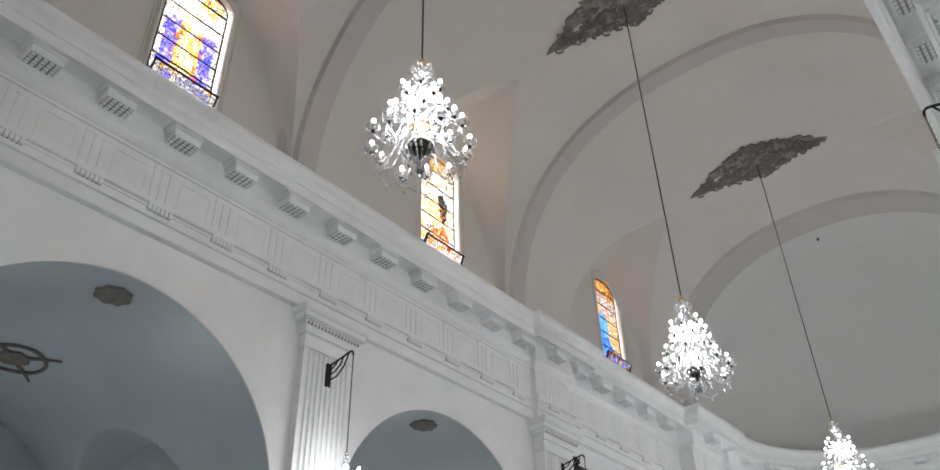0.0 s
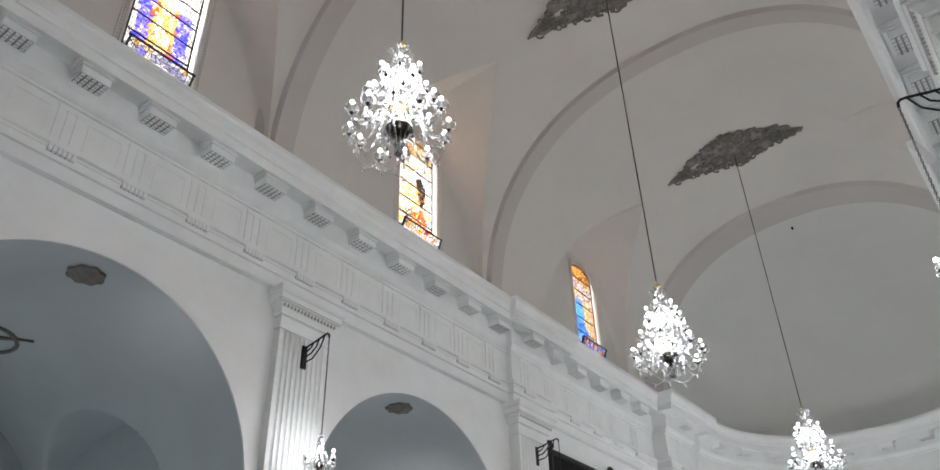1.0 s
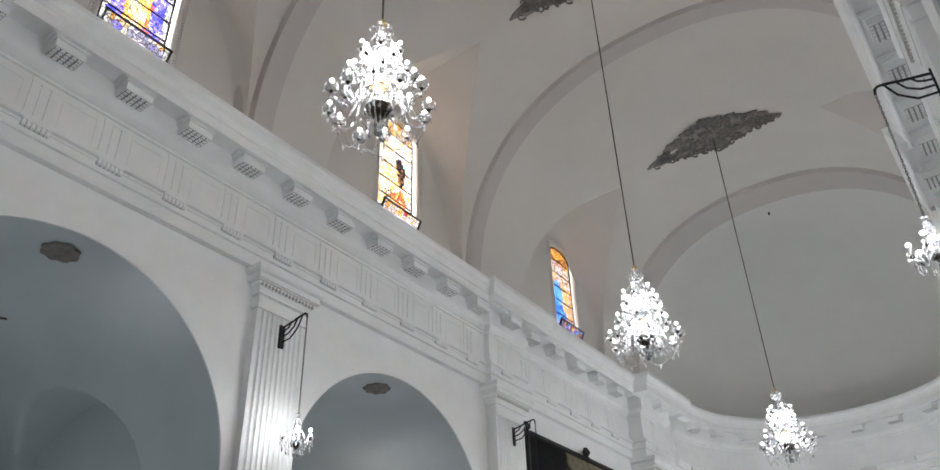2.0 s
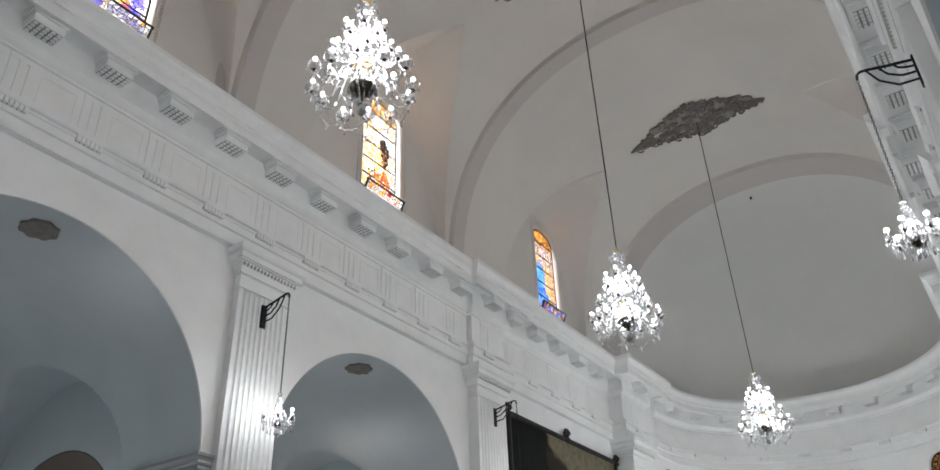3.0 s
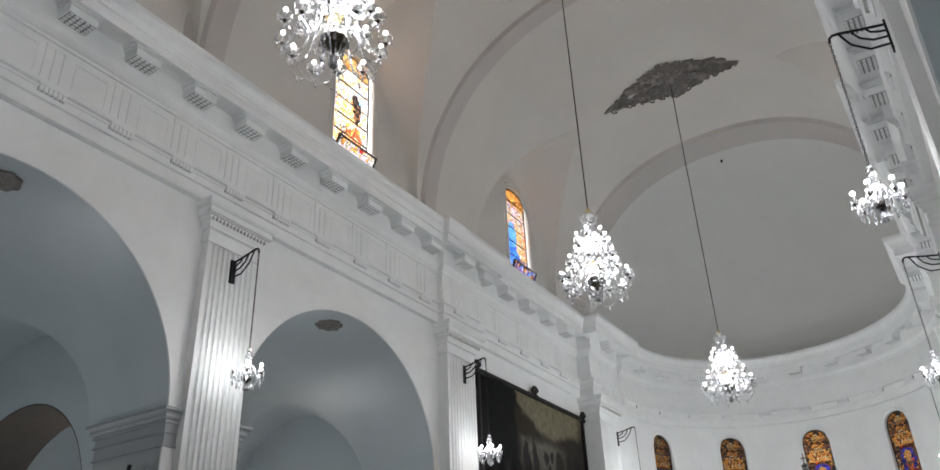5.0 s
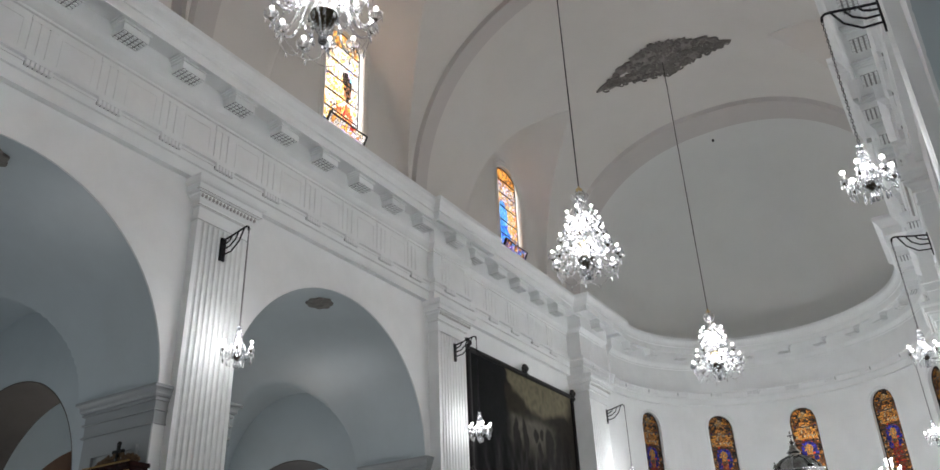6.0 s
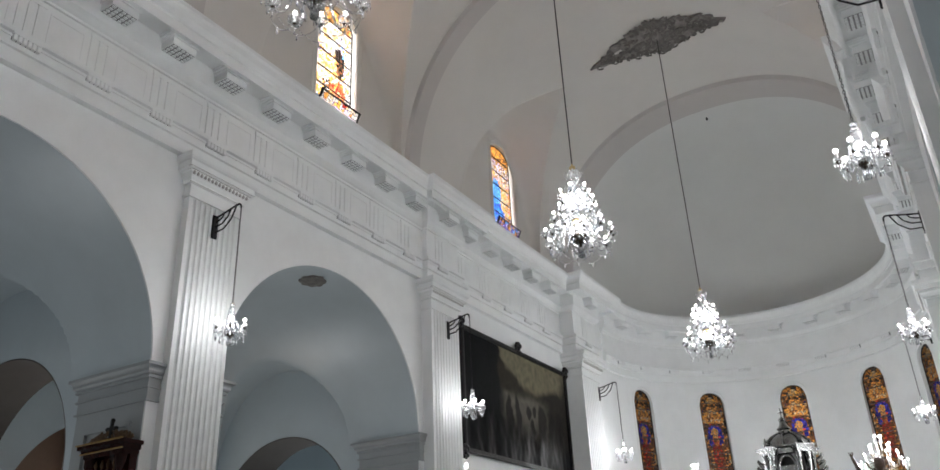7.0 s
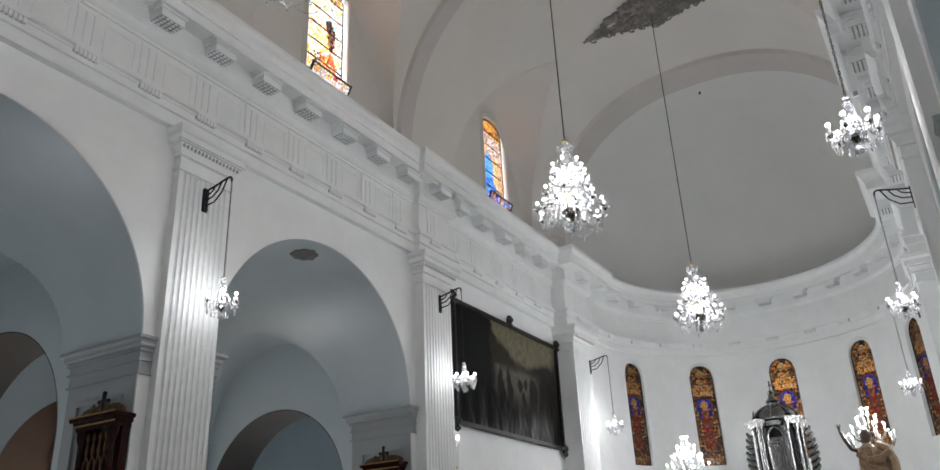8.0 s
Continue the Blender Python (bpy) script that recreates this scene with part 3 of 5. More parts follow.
AW_HALF, AW_SPRING, AW_R, AW_BOTTOM = 5.2, 7.58, 0.42, 4.72


def apse_wall():
    """Curved wall with arched window openings, with thickness."""
    bm = bmesh.new()
    cols = [(-97.0, None)]
    for c in AWINS:
        for k in range(0, 13):
            u = -AW_HALF + 2 * AW_HALF * k / 12
            cols.append((c + u, AW_SPRING + AW_R * math.sqrt(max(0.0, 1 - (u / AW_HALF) ** 2))))
    degs = [(-97.0 + k * 3, None) for k in range(66) if all(abs(-97.0 + k * 3 - c) > AW_HALF + 0.8 for c in AWINS)]
    cols = sorted(cols[1:] + degs + [(97.0, None)], key=lambda t: t[0])
    def v(r, d, z):
        return bm.verts.new(apse_place(r, d, z))
    r0, r1 = APSE_R, APSE_R + 0.45
    for (d0, t0), (d1, t1) in zip(cols, cols[1:]):
        if t0 is not None and t1 is not None and d1 - d0 < 2 * AW_HALF / 12 + 0.01:
            spans = ((0.0, 0.0, AW_BOTTOM, AW_BOTTOM), (t0, t1, 10.5, 10.5))
            for za, zb, zc, zd in ((AW_BOTTOM, AW_BOTTOM, 0, 0), (t0, t1, 0, 0)):
                bm.faces.new((v(r0, d0, za), v(r0, d1, zb), v(r1, d1, zb), v(r1, d0, za)))
        else:
            spans = ((0.0, 0.0, 10.5, 10.5),)
        for a, b, c, d in spans:
            for r in (r0, r1):
                bm.faces.new((v(r, d0, a), v(r, d1, b), v(r, d1, d), v(r, d0, c)))
    for c in AWINS:
        for sgn in (-1, 1):
            d = c + sgn * AW_HALF
            bm.faces.new((v(r0, d, AW_BOTTOM), v(r1, d, AW_BOTTOM), v(r1, d, AW_SPRING), v(r0, d, AW_SPRING)))
    bmesh.ops.remove_doubles(bm, verts=bm.verts, dist=0.002)
    return setting(part("wall_apse", bm, WHITE), "white curved apse wall with arched windows", "wall")


apse_wall()
bm = bmesh.new()
for s in (-1, 1):
    box(bm, *sorted((s * 4.56, s * 5.8)), 21.2, 23.5, 0, 10.4)
setting(part("wall_sanctuary", bm, WHITE), "white plastered piers at the mouth of the apse", "wall")

bm = bmesh.new()
ENT2 = [(p * 0.9, z) for p, z in ENT]
sweep(bm, ENT2, [lambda p, z, d=d: apse_place(APSE_R - p, d, z) for d in np.arange(-94, 94.1, 2.0)])
apse_ent = setting(part("entablature_apse", bm, TRIM, smooth=False), "white painted entablature round the apse", "cornice")
for k in range(-5, 6):
    d0 = k * 15.6 - 2.0
    def put_apse(u, p, z, d0=d0):
        return apse_place(APSE_R - p * 0.9, d0 + math.degrees(u / APSE_R), z)
    mutule(apse_ent, put_apse)
    bm = bmesh.new()
    for q in range(6):
        uu = -0.165 + q * 0.066
        vs = [bm.verts.new(put_apse(uu + a, p, z)) for a in (-0.024, 0.024) for p in (0.12, 0.23) for z in (8.585, 8.715)]
        for f in ((0, 1, 3, 2), (4, 6, 7, 5), (0, 4, 5, 1), (2, 3, 7, 6), (0, 2, 6, 4), (1, 5, 7, 3)):
            bm.faces.new([vs[i] for i in f])
    part("guttae", bm, TRIM, apse_ent)
    # Same strip of coloured-in shade and dust round the apse.
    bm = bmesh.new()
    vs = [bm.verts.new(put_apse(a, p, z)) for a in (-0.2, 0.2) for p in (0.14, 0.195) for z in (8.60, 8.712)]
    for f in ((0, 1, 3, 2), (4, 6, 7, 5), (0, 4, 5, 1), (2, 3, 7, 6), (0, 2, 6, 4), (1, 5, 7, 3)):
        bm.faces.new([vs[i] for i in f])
    part("gutta_bed", bm, GAP_SHADE, apse_ent, "grey strip coloured for dust and shade behind the small drops")

# half dome
bm = bmesh.new()
rows = []
for i in range(0, 25):
    e = radians(90 * i / 24)
    rows.append([bm.verts.new(apse_place(5.02 * math.cos(e) + 1e-4, d, 10.42 + (0.23 + 5.02 * (1 - math.cos(e) ** 2.25) ** (1 / 2.25)) * min(1.0, 6 * math.sin(e)))) for d in range(-90, 91, 3)])
for a, b in zip(rows, rows[1:]):
    for k in range(len(a) - 1):
        bm.faces.new((a[k], a[k + 1], b[k + 1], b[k]))
for s in (-1, 1):
    edge = [(5.02 * math.cos(radians(90 * i / 24)), 10.42 + (0.23 + 5.02 * (1 - math.cos(radians(90 * i / 24)) ** 2.25) ** (1 / 2.25)) * min(1.0, 6 * math.sin(radians(90 * i / 24)))) for i in range(25)]
    edge = [(5.6, 10.3), (5.6, 10.42)] + edge
    near = [bm.verts.new((s * x, 21.8, z)) for x, z in edge]
    far = [bm.verts.new((s * x, APSE_Y, z)) for x, z in edge]
    for k in range(1, 26):
        bm.faces.new((near[k], near[k + 1], far[k + 1], far[k]))
ring = [(s * q * c0, 22.34, NAVE_Z + q * (1 - abs(c0) ** 2.25) ** (1 / 2.25)) for s in (1,) for q in (4.98, 6.5) for c0 in [math.cos(math.pi * k / 60) for k in range(61)]]
vs = [bm.verts.new(p) for p in ring]
for k in range(60):
    bm.faces.new((vs[k], vs[k + 1], vs[k + 62], vs[k + 61]))
setting(part("ceiling_apse", bm, DOME, smooth=True), "smooth grey half dome of the apse", "ceiling")

# unseen end wall behind, with an assumed open entrance
bm = bmesh.new()
arch_wall(bm, -5.4, 5.4, [(0.0, 3.6, 1.6)], 16.2, lambda u, z, d: Vector((u, BACK - d, z)), 0.5)
for s in (-1, 1):
    box(bm, *sorted((s * 5.4, s * (AISLE_X + 0.4))), BACK - 0.5, BACK, 0, 8.6)
setting(part("wall_south", bm, WHITE), "white plastered entrance wall", "wall")


# ---- windows of the clerestory ----
def clerestory_window(s, y, glass, label, watts):
    root = setting(new("window"), label, "window")
    root.location = (s * 5.42, y, 11.05)
    hw, zs, rise = 0.6, 2.9, 0.32
    top = [(u, zs + (w) * rise / hw) for u, w in [(a, b) for a, b in arc(0, 0, hw, 14)]]
    pane_mesh, hopper_mesh = glass
    new("pane", pane_mesh).parent = root
    bm = bmesh.new()
    path = [(0, -hw, 0.0)] + [(0, u, z) for u, z in top] + [(0, hw, 0.0)]
    tube(bm, path, 0.022, 6)
    part("window_frame", bm, IRON, root)
    for z in (1.0, 1.45, 1.9, 2.35, 2.8):
        bm = bmesh.new()
        box(bm, -0.02, 0.015, -hw, hw, z - 0.012, z + 0.012)
        part("glazing_bar", bm, IRON, root)
    # the hopper that leans into the nave
    hop = new("hopper", hopper_mesh)
    hop.parent = root
    hop.matrix_basis = pose(-s * 0.03, 0, 0.05, 0, -s * 22, 0)
    bm = bmesh.new()
    for z in (0.0, 0.62):
        box(bm, -0.022, 0.022, -hw - 0.03, hw + 0.03, z - 0.018, z + 0.018)
    for u in (-hw, hw):
        box(bm, -0.03, 0.03, u - 0.014, u + 0.014, 0, 0.62)
    part("hopper_frame", bm, IRON, hop)
    # moulded surround on the wall's face
    bm = bmesh.new()
    for off, r in ((0.11, 0.028), (0.2, 0.022)):
        tube(bm, [(-s * 0.125, -hw - off, 0.0)] + [(-s * 0.125, u * (hw + off) / hw, z + off) for u, z in top] + [(-s * 0.125, hw + off, 0.0)], r, 6)
    part("surround", bm, VAULT, root, "plaster moulding round the opening")
    bm = bmesh.new()
    z = 0.4
    while z < 3.0:
        for u in (-hw - 0.16, hw + 0.16):
            bmesh.ops.create_icosphere(bm, subdivisions=1, radius=0.026, matrix=Matrix.Translation((-s * 0.125, u, z)))
        z += 0.075
    part("bead_row", bm, VAULT, root)
    lamp("window_daylight", "AREA", pose(s * 5.95, y, 12.7, 0, s * 90, 0), watts, (1.0, 0.965, 0.92), 3.2, 1.3)
    return root


def nave_glass(picture, seed):
    def head(u):
        return 2.9 + 0.32 * math.sqrt(max(0.0, 1 - (u / 0.6) ** 2))
    return (leaded_panel("pane", 0.6, 0.66, 3.22, 3.22, head, picture, 0.062, seed), leaded_panel("hopper", 0.6, 0.0, 0.62, 3.22, lambda u: 9.0, picture, 0.085, seed + 1))


GLASS_A, GLASS_B, GLASS_C = nave_glass(picture_blue, 11), nave_glass(picture_white, 21), nave_glass(picture_orange, 31)
for s in (-1, 1):
    for y, glass, label in ((WINS[0], GLASS_B, "stained glass window in pale and red"), (WINS[1], GLASS_A, "arched stained glass window in blue, white and gold"), (WINS[2], GLASS_B, "arched stained glass window in white, orange and black"), (WINS[3], GLASS_C, "arched stained glass window in orange and blue")):
        clerestory_window(s, y, glass, label, WINDOW_W * (0.55 if y == WINS[3] else 1.0))


# ---- windows of the apse ----
GLASS_D = leaded_panel("pane", 0.405, 0.0, AW_SPRING - AW_BOTTOM + 0.405, AW_SPRING - AW_BOTTOM + 0.405, lambda u: AW_SPRING - AW_BOTTOM + math.sqrt(max(0.0, 0.405 ** 2 - u * u)), picture_apse, 0.062, 41)
# share of the lamp power behind each window, brightest in the middle
DAYLIGHT = (0.45, 0.8, 1.7, 1.0, 0.4)
for c, day in zip(AWINS, DAYLIGHT):
    root = setting(new("window"), "tall round-headed stained glass window in amber, red and blue", "window")
    root.matrix_basis = Matrix.Translation(apse_place(APSE_R + 0.12, c, AW_BOTTOM)) @ pose(0, 0, 0, 0, 0, 90 - c)
    hw = 0.405
    h = AW_SPRING - AW_BOTTOM
    top = arc(0, h, hw, 14)
    new("pane", GLASS_D).parent = root
    bm = bmesh.new()
    tube(bm, [(-0.01, -hw, 0)] + [(-0.01, u, z) for u, z in top] + [(-0.01, hw, 0)] + [(-0.01, -hw, 0.0)], 0.022, 6)
    part("window_frame", bm, IRON, root)
    for z in (0.42, 0.85, 1.3, 1.75, 2.2, 2.65, 2.95):
        bm = bmesh.new()
        box(bm, -0.02, 0.01, -hw, hw, z - 0.014, z + 0.014)
        part("glazing_bar", bm, IRON, root)
    bm = bmesh.new()
    r = 0.5
    tube(bm, [(-0.13, -r, -0.1)] + [(-0.13, u, z) for u, z in arc(0, h, r, 16)] + [(-0.13, r, -0.1)], 0.025, 6)
    part("surround", bm, WHITE, root)
    m = Matrix.Translation(apse_place(APSE_R + 0.75, c, 6.3)) @ pose(0, 0, 0, 0, 0, 90 - c) @ pose(0, 0, 0, 0, 90, 0)
    lamp("window_daylight", "AREA", m, APSE_W * day, (1, 0.95, 0.88), 3.2, 0.9)

# fill lamp added behind the camera, in the assumed entrance
lamp("entrance_fill", "AREA", pose(0, BACK - 0.3, 2.6, -90, 0, 0) @ pose(0, 0, 0, 180, 0, 0), DOOR_W, (0.95, 0.98, 1.0), 3.0, 5.0)


# ---- ceiling roses ----
def rose(x, y, z):
    """Lozenge of modelled acanthus scrolls, long across the nave."""
    rnd = random.Random(7)
    bm = bmesh.new()
    L, Wd = 2.0, 0.80
    n = 160
    rim = []
    for k in range(n):
        a = 6.2832 * k / n
        ca, sa = math.cos(a), math.sin(a)
        r = 1 / (abs(ca) / L + abs(sa) ** 1.15 / Wd)
        r *= 0.80 + 0.15 * abs(math.sin(8.5 * a + 0.4)) + 0.11 * abs(math.sin(21 * a + 1)) + rnd.uniform(-0.02, 0.02)
        rim.append((r * ca, r * sa))
    def zz(u):
        return NAVE_Z + NAVE_R - barrel(u)
    c0 = bm.verts.new((0, 0, -0.06))
    mid = [bm.verts.new((u * 0.6, v * 0.6, -0.055)) for u, v in rim]
    low = [bm.verts.new((u * 0.97, v * 0.97, -0.035 - zz(u))) for u, v in rim]
    edge = [bm.verts.new((u, v, 0.03 - zz(u))) for u, v in rim]
    for k in range(n):
        j = (k + 1) % n
        bm.faces.new((c0, mid[k], mid[j]))
        bm.faces.new((mid[k], low[k], low[j], mid[j]))
        bm.faces.new((low[k], edge[k], edge[j], low[j]))
    ob = part("ceiling_rose", bm, STUCCO)
    ob.location = (x, y, z)
    tagged(ob, "grey stucco ceiling rose of acanthus scrolls", "ceiling rose", "nave ceiling roses")
    bm = bmesh.new()
    for k in range(270):
        a = rnd.uniform(0, 6.28)
        t = rnd.uniform(0.1, 0.95) if k < 190 else rnd.uniform(0.78, 0.95)
        u, v = (L * t * abs(math.cos(a)) * math.cos(a), Wd * t * abs(math.sin(a)) * math.sin(a))
        if k >= 190:
            reach = t / (abs(math.cos(a)) / L + abs(math.sin(a)) ** 1.15 / Wd)
            u, v = reach * math.cos(a), reach * math.sin(a)
        r0 = rnd.uniform(0.05, 0.12)
        ph = rnd.uniform(0, 6.28)
        pts = [(u + r0 * (1 - q / 12) * math.cos(ph + q * 0.62), v + r0 * (1 - q / 12) * math.sin(ph + q * 0.62), -0.06 - zz(u) - 0.02 * q / 10) for q in range(10)]
        tube(bm, pts, 0.026, 5, 0.4)
    tagged(part("scroll_relief", bm, SCROLL, ob), kind="stuff")
    bm = bmesh.new()
    lathe(bm, [(0.03, -0.16), (0.1, -0.13), (0.14, -0.08), (0.15, -0.04)], 14)
    part("boss", bm, STUCCO, ob)
    return ob


ROSE_Z = NAVE_Z + NAVE_R - 0.005
rose(0.0, 11.08, ROSE_Z)
rose(0.0, 18.15, ROSE_Z)
rose(0.0, 4.80, ROSE_Z)


def aisle_rose(s, x, y, ring):
    bm = bmesh.new()
    n = 48
    z0 = SPRING + ARCH_R - 0.005
    def drop(v):
        return ARCH_R - math.sqrt(ARCH_R ** 2 - v * v)
    c0 = bm.verts.new((0, 0, -0.06))
    rings = []
    for f, d in ((0.35, -0.07), (0.7, -0.04), (0.95, -0.035), (1.0, 0.03)):
        row = []
        for k in range(n):
            a = 6.2832 * k / n
            r = 0.26 * f * (1 + (0.07 * math.cos(8 * a)))
            row.append(bm.verts.new((r * math.cos(a), r * math.sin(a), d - drop(r * math.sin(a)))))
        rings.append(row)
    for k in range(n):
        bm.faces.new((c0, rings[0][k], rings[0][(k + 1) % n]))
    for a, b in zip(rings, rings[1:]):
        for k in range(n):
            bm.faces.new((a[k], b[k], b[(k + 1) % n], a[(k + 1) % n]))
    ob = part("ceiling_rose", bm, SCROLL)
    ob.location = (s * x, y, z0)
    tagged(ob, "small grey stucco rosette on the arch soffit" if not ring else "grey stucco rosette with ring and cross arms", "ceiling rose", "aisle rosettes")
    if ring:
        bm = bmesh.new()
        tube(bm, [(0.5 * math.cos(6.2832 * k / 40), 0.5 * math.sin(6.2832 * k / 40), -0.01 - drop(0.5 * math.sin(6.2832 * k / 40))) for k in range(41)], 0.035, 6)
        part("ring", bm, SCROLL, ob)
        for k in range(4):
            a = 0.785 + k * 1.5708
            bm = bmesh.new()
            tube(bm, [(r * math.cos(a), r * math.sin(a), -0.01 - drop(r * math.sin(a))) for r in (0.25, 0.4, 0.6, 0.78)], 0.04, 6, 0.5)
            part("arm", bm, SCROLL, ob)


for s in (-1, 1):
    for c in BAYS[1:]:
        aisle_rose(s, 5.62, c, False)
    aisle_rose(s, 8.58, BAYS[1], True)


# ---- chandeliers ----
def drop_mesh(bm, x, y, z, r, h):
    m = Matrix.Translation((x, y, z))
    lathe(bm, [(0.0, 0.0), (r * 0.5, -h * 0.15), (r, -h * 0.6), (r * 0.6, -h * 0.9), (0.0, -h)], 5, m)


def swan_neck():
    """Arm from stem to cup: rises, falls below the cup and comes up to it."""
    key = [(0.0, 0.2), (0.05, 0.25), (0.17, 0.31), (0.33, 0.27), (0.45, 0.13), (0.55, -0.03), (0.70, -0.115), (0.88, -0.085), (0.97, -0.03), (1.0, 0.0)]
    out = []
    for i in range(len(key) - 1):
        p = [Vector(key[max(0, min(len(key) - 1, i + d))]) for d in (-1, 0, 1, 2)]
        for q in range(3):
            t = q / 3
            v = 0.5 * (2 * p[1] + (p[2] - p[0]) * t + (2 * p[0] - 5 * p[1] + 4 * p[2] - p[3]) * t * t + (3 * p[1] - p[0] - 3 * p[2] + p[3]) * t ** 3)
            out.append((v.x, v.y))
    return out + [key[-1]]


def make_chandelier(tiers, stem, bowl, label, category, group, drops, bulb_r, chain=None):
    """tiers: (count, radius, height of the bulb's foot, radius of the cup, phase)."""
    root = tagged(new("chandelier"), label, category, group)
    bm = bmesh.new()
    lathe(bm, stem, 12)
    part("stem", bm, CRYSTAL, root, "cut crystal column", True)
    bm = bmesh.new()
    lathe(bm, bowl, 16)
    part("bowl", bm, BRONZE, root, "dark bronze bowl", True)
    for ti, (n, R, zb, cup, ph) in enumerate(tiers):
        first = None
        k_arm = R / 0.53
        foot = zb - 0.085 - cup * 0.6
        for k in range(n):
            a = ph + 6.2832 * k / n
            if first is None:
                bm = bmesh.new()
                tube(bm, [(0.03 + (R - 0.03) * u, 0, foot + h * k_arm) for u, h in swan_neck()], 0.007 + 0.007 * k_arm, 7)
                arm = part("arm", bm, CRYSTAL, root, "curved glass arm", True)
                at = Matrix.Translation((R, 0, foot))
                bm = bmesh.new()
                lathe(bm, [(0.012, 0.0), (cup * 0.55, cup * 0.1), (cup * 0.9, cup * 0.5), (cup, cup * 0.95), (cup * 1.06, cup * 1.02), (cup * 0.95, cup * 0.97), (cup * 0.84, cup * 0.5), (cup * 0.5, cup * 0.17), (0.012, cup * 0.1)], 14, at)
                pan = part("drip_pan", bm, CRYSTAL, arm, "clear glass drip cup", True)
                bm = bmesh.new()
                lathe(bm, [(0.0, -0.03), (0.012, -0.026), (0.024, 0.0), (0.02, 0.012), (0.012, 0.02)], 10, at)
                can = part("socket", bm, BRONZE, arm, "dark metal lamp socket", True)
                bm = bmesh.new()
                lathe(bm, [(0.012, 0.012), (0.0135, 0.02), (0.0125, 0.075 + cup * 0.6), (0.016, 0.08 + cup * 0.6)], 8, at)
                candle = part("candle_tube", bm, CANDLE, arm, "white candle sleeve", True)
                bm = bmesh.new()
                bmesh.ops.create_icosphere(bm, subdivisions=3, radius=bulb_r, matrix=Matrix.Translation((R, 0, zb - 0.008 + bulb_r)))
                bulb = part("bulb", bm, BULB, arm, "lit round white bulb", True)
                bm = bmesh.new()
                for q in range(6):
                    b = 6.2832 * (q + 0.5) / 6
                    drop_mesh(bm, R + cup * math.cos(b), cup * math.sin(b), foot + cup * 0.95, 0.008, 0.07 + 0.02 * (q % 2))
                drop_mesh(bm, R, 0, foot - 0.035, 0.014, 0.11)
                dr = tagged(part("crystal_fringe", bm, CRYSTAL, arm), kind="stuff")
                first = (arm, pan, can, candle, bulb, dr)
                arm.rotation_euler = (0, 0, a)
            else:
                arm = new("arm", first[0].data)
                arm.parent = root
                arm.rotation_euler = (0, 0, a)
                for o, nm in zip(first[1:], ("drip_pan", "socket", "candle_tube", "bulb", "crystal_fringe")):
                    c = new(nm, o.data)
                    c.parent = arm
                    if nm == "crystal_fringe":
                        tagged(c, kind="stuff")
        bm = bmesh.new()
        for k in range(n):
            a0, a1 = ph + 6.2832 * k / n, ph + 6.2832 * (k + 1) / n
            zg = foot + 0.01
            p0, p1 = Vector((R * math.cos(a0), R * math.sin(a0), zg)), Vector((R * math.cos(a1), R * math.sin(a1), zg))
            cnt = max(6, int((p1 - p0).length * 1.4 / 0.026))
            for q in range(1, cnt):
                t = q / cnt
                p = p0.lerp(p1, t) - Vector((0, 0, (p1 - p0).length * 1.9 * t * (1 - t)))
                bmesh.ops.create_icosphere(bm, subdivisions=1, radius=0.0085, matrix=Matrix.Translation(p))
                if q == cnt // 2:
                    drop_mesh(bm, p.x, p.y, p.z, 0.013, 0.08)
        tagged(part("bead_garland", bm, CRYSTAL, root, "swag of crystal beads"), kind="stuff")
    for nm, rings in drops:
        bm = bmesh.new()
        for cnt, r_top, z_top, r_bot, z_bot, beads in rings:
            for k in range(cnt):
                a = 6.2832 * k / cnt
                for q in range(beads):
                    t = q / max(1, beads - 1)
                    r = r_top + (r_bot - r_top) * t
                    z = z_top + (z_bot - z_top) * t - 0.10 * abs(z_top - z_bot) * math.sin(math.pi * t)
                    bmesh.ops.create_icosphere(bm, subdivisions=1, radius=0.0125, matrix=Matrix.Translation((r * math.cos(a), r * math.sin(a), z)))
                drop_mesh(bm, r_bot * math.cos(a), r_bot * math.sin(a), z_bot, 0.02, 0.11)
        tagged(part(nm, bm, CRYSTAL, root, "strings of cut crystal beads"), kind="stuff")
    return root


# the big ones: zero is the hook under the cord, the body hangs below
BIG_STEM = [(0.012, 0.0), (0.03, -0.03), (0.02, -0.07), (0.05, -0.12), (0.06, -0.16), (0.03, -0.22), (0.025, -0.36), (0.05, -0.42), (0.06, -0.48), (0.03, -0.55), (0.028, -0.83), (0.06, -0.91), (0.08, -0.98), (0.04, -1.05), (0.03, -1.17), (0.05, -1.26)]
BIG_BOWL = [(0.02, -1.23), (0.13, -1.24), (0.145, -1.27), (0.13, -1.32), (0.08, -1.37), (0.03, -1.39), (0.02, -1.44), (0.0, -1.45)]
BIG_TIERS = [(6, 0.54, -1.12, 0.075, 0.1), (6, 0.53, -1.18, 0.075, 0.62), (6, 0.40, -0.86, 0.065, 0.3), (6, 0.29, -0.60, 0.05, 0.7), (6, 0.24, -0.42, 0.045, 0.2)]
BIG_DROPS = [("bead_skirt", [(8, 0.08, -0.98, 0.145, -1.27, 8), (10, 0.145, -1.27, 0.03, -1.52, 9), (6, 0.3, -1.2, 0.12, -1.5, 10)]),
             ("bead_crown", [(6, 0.06, -0.14, 0.2, -0.42, 9), (6, 0.05, -0.42, 0.3, -0.75, 11)])]
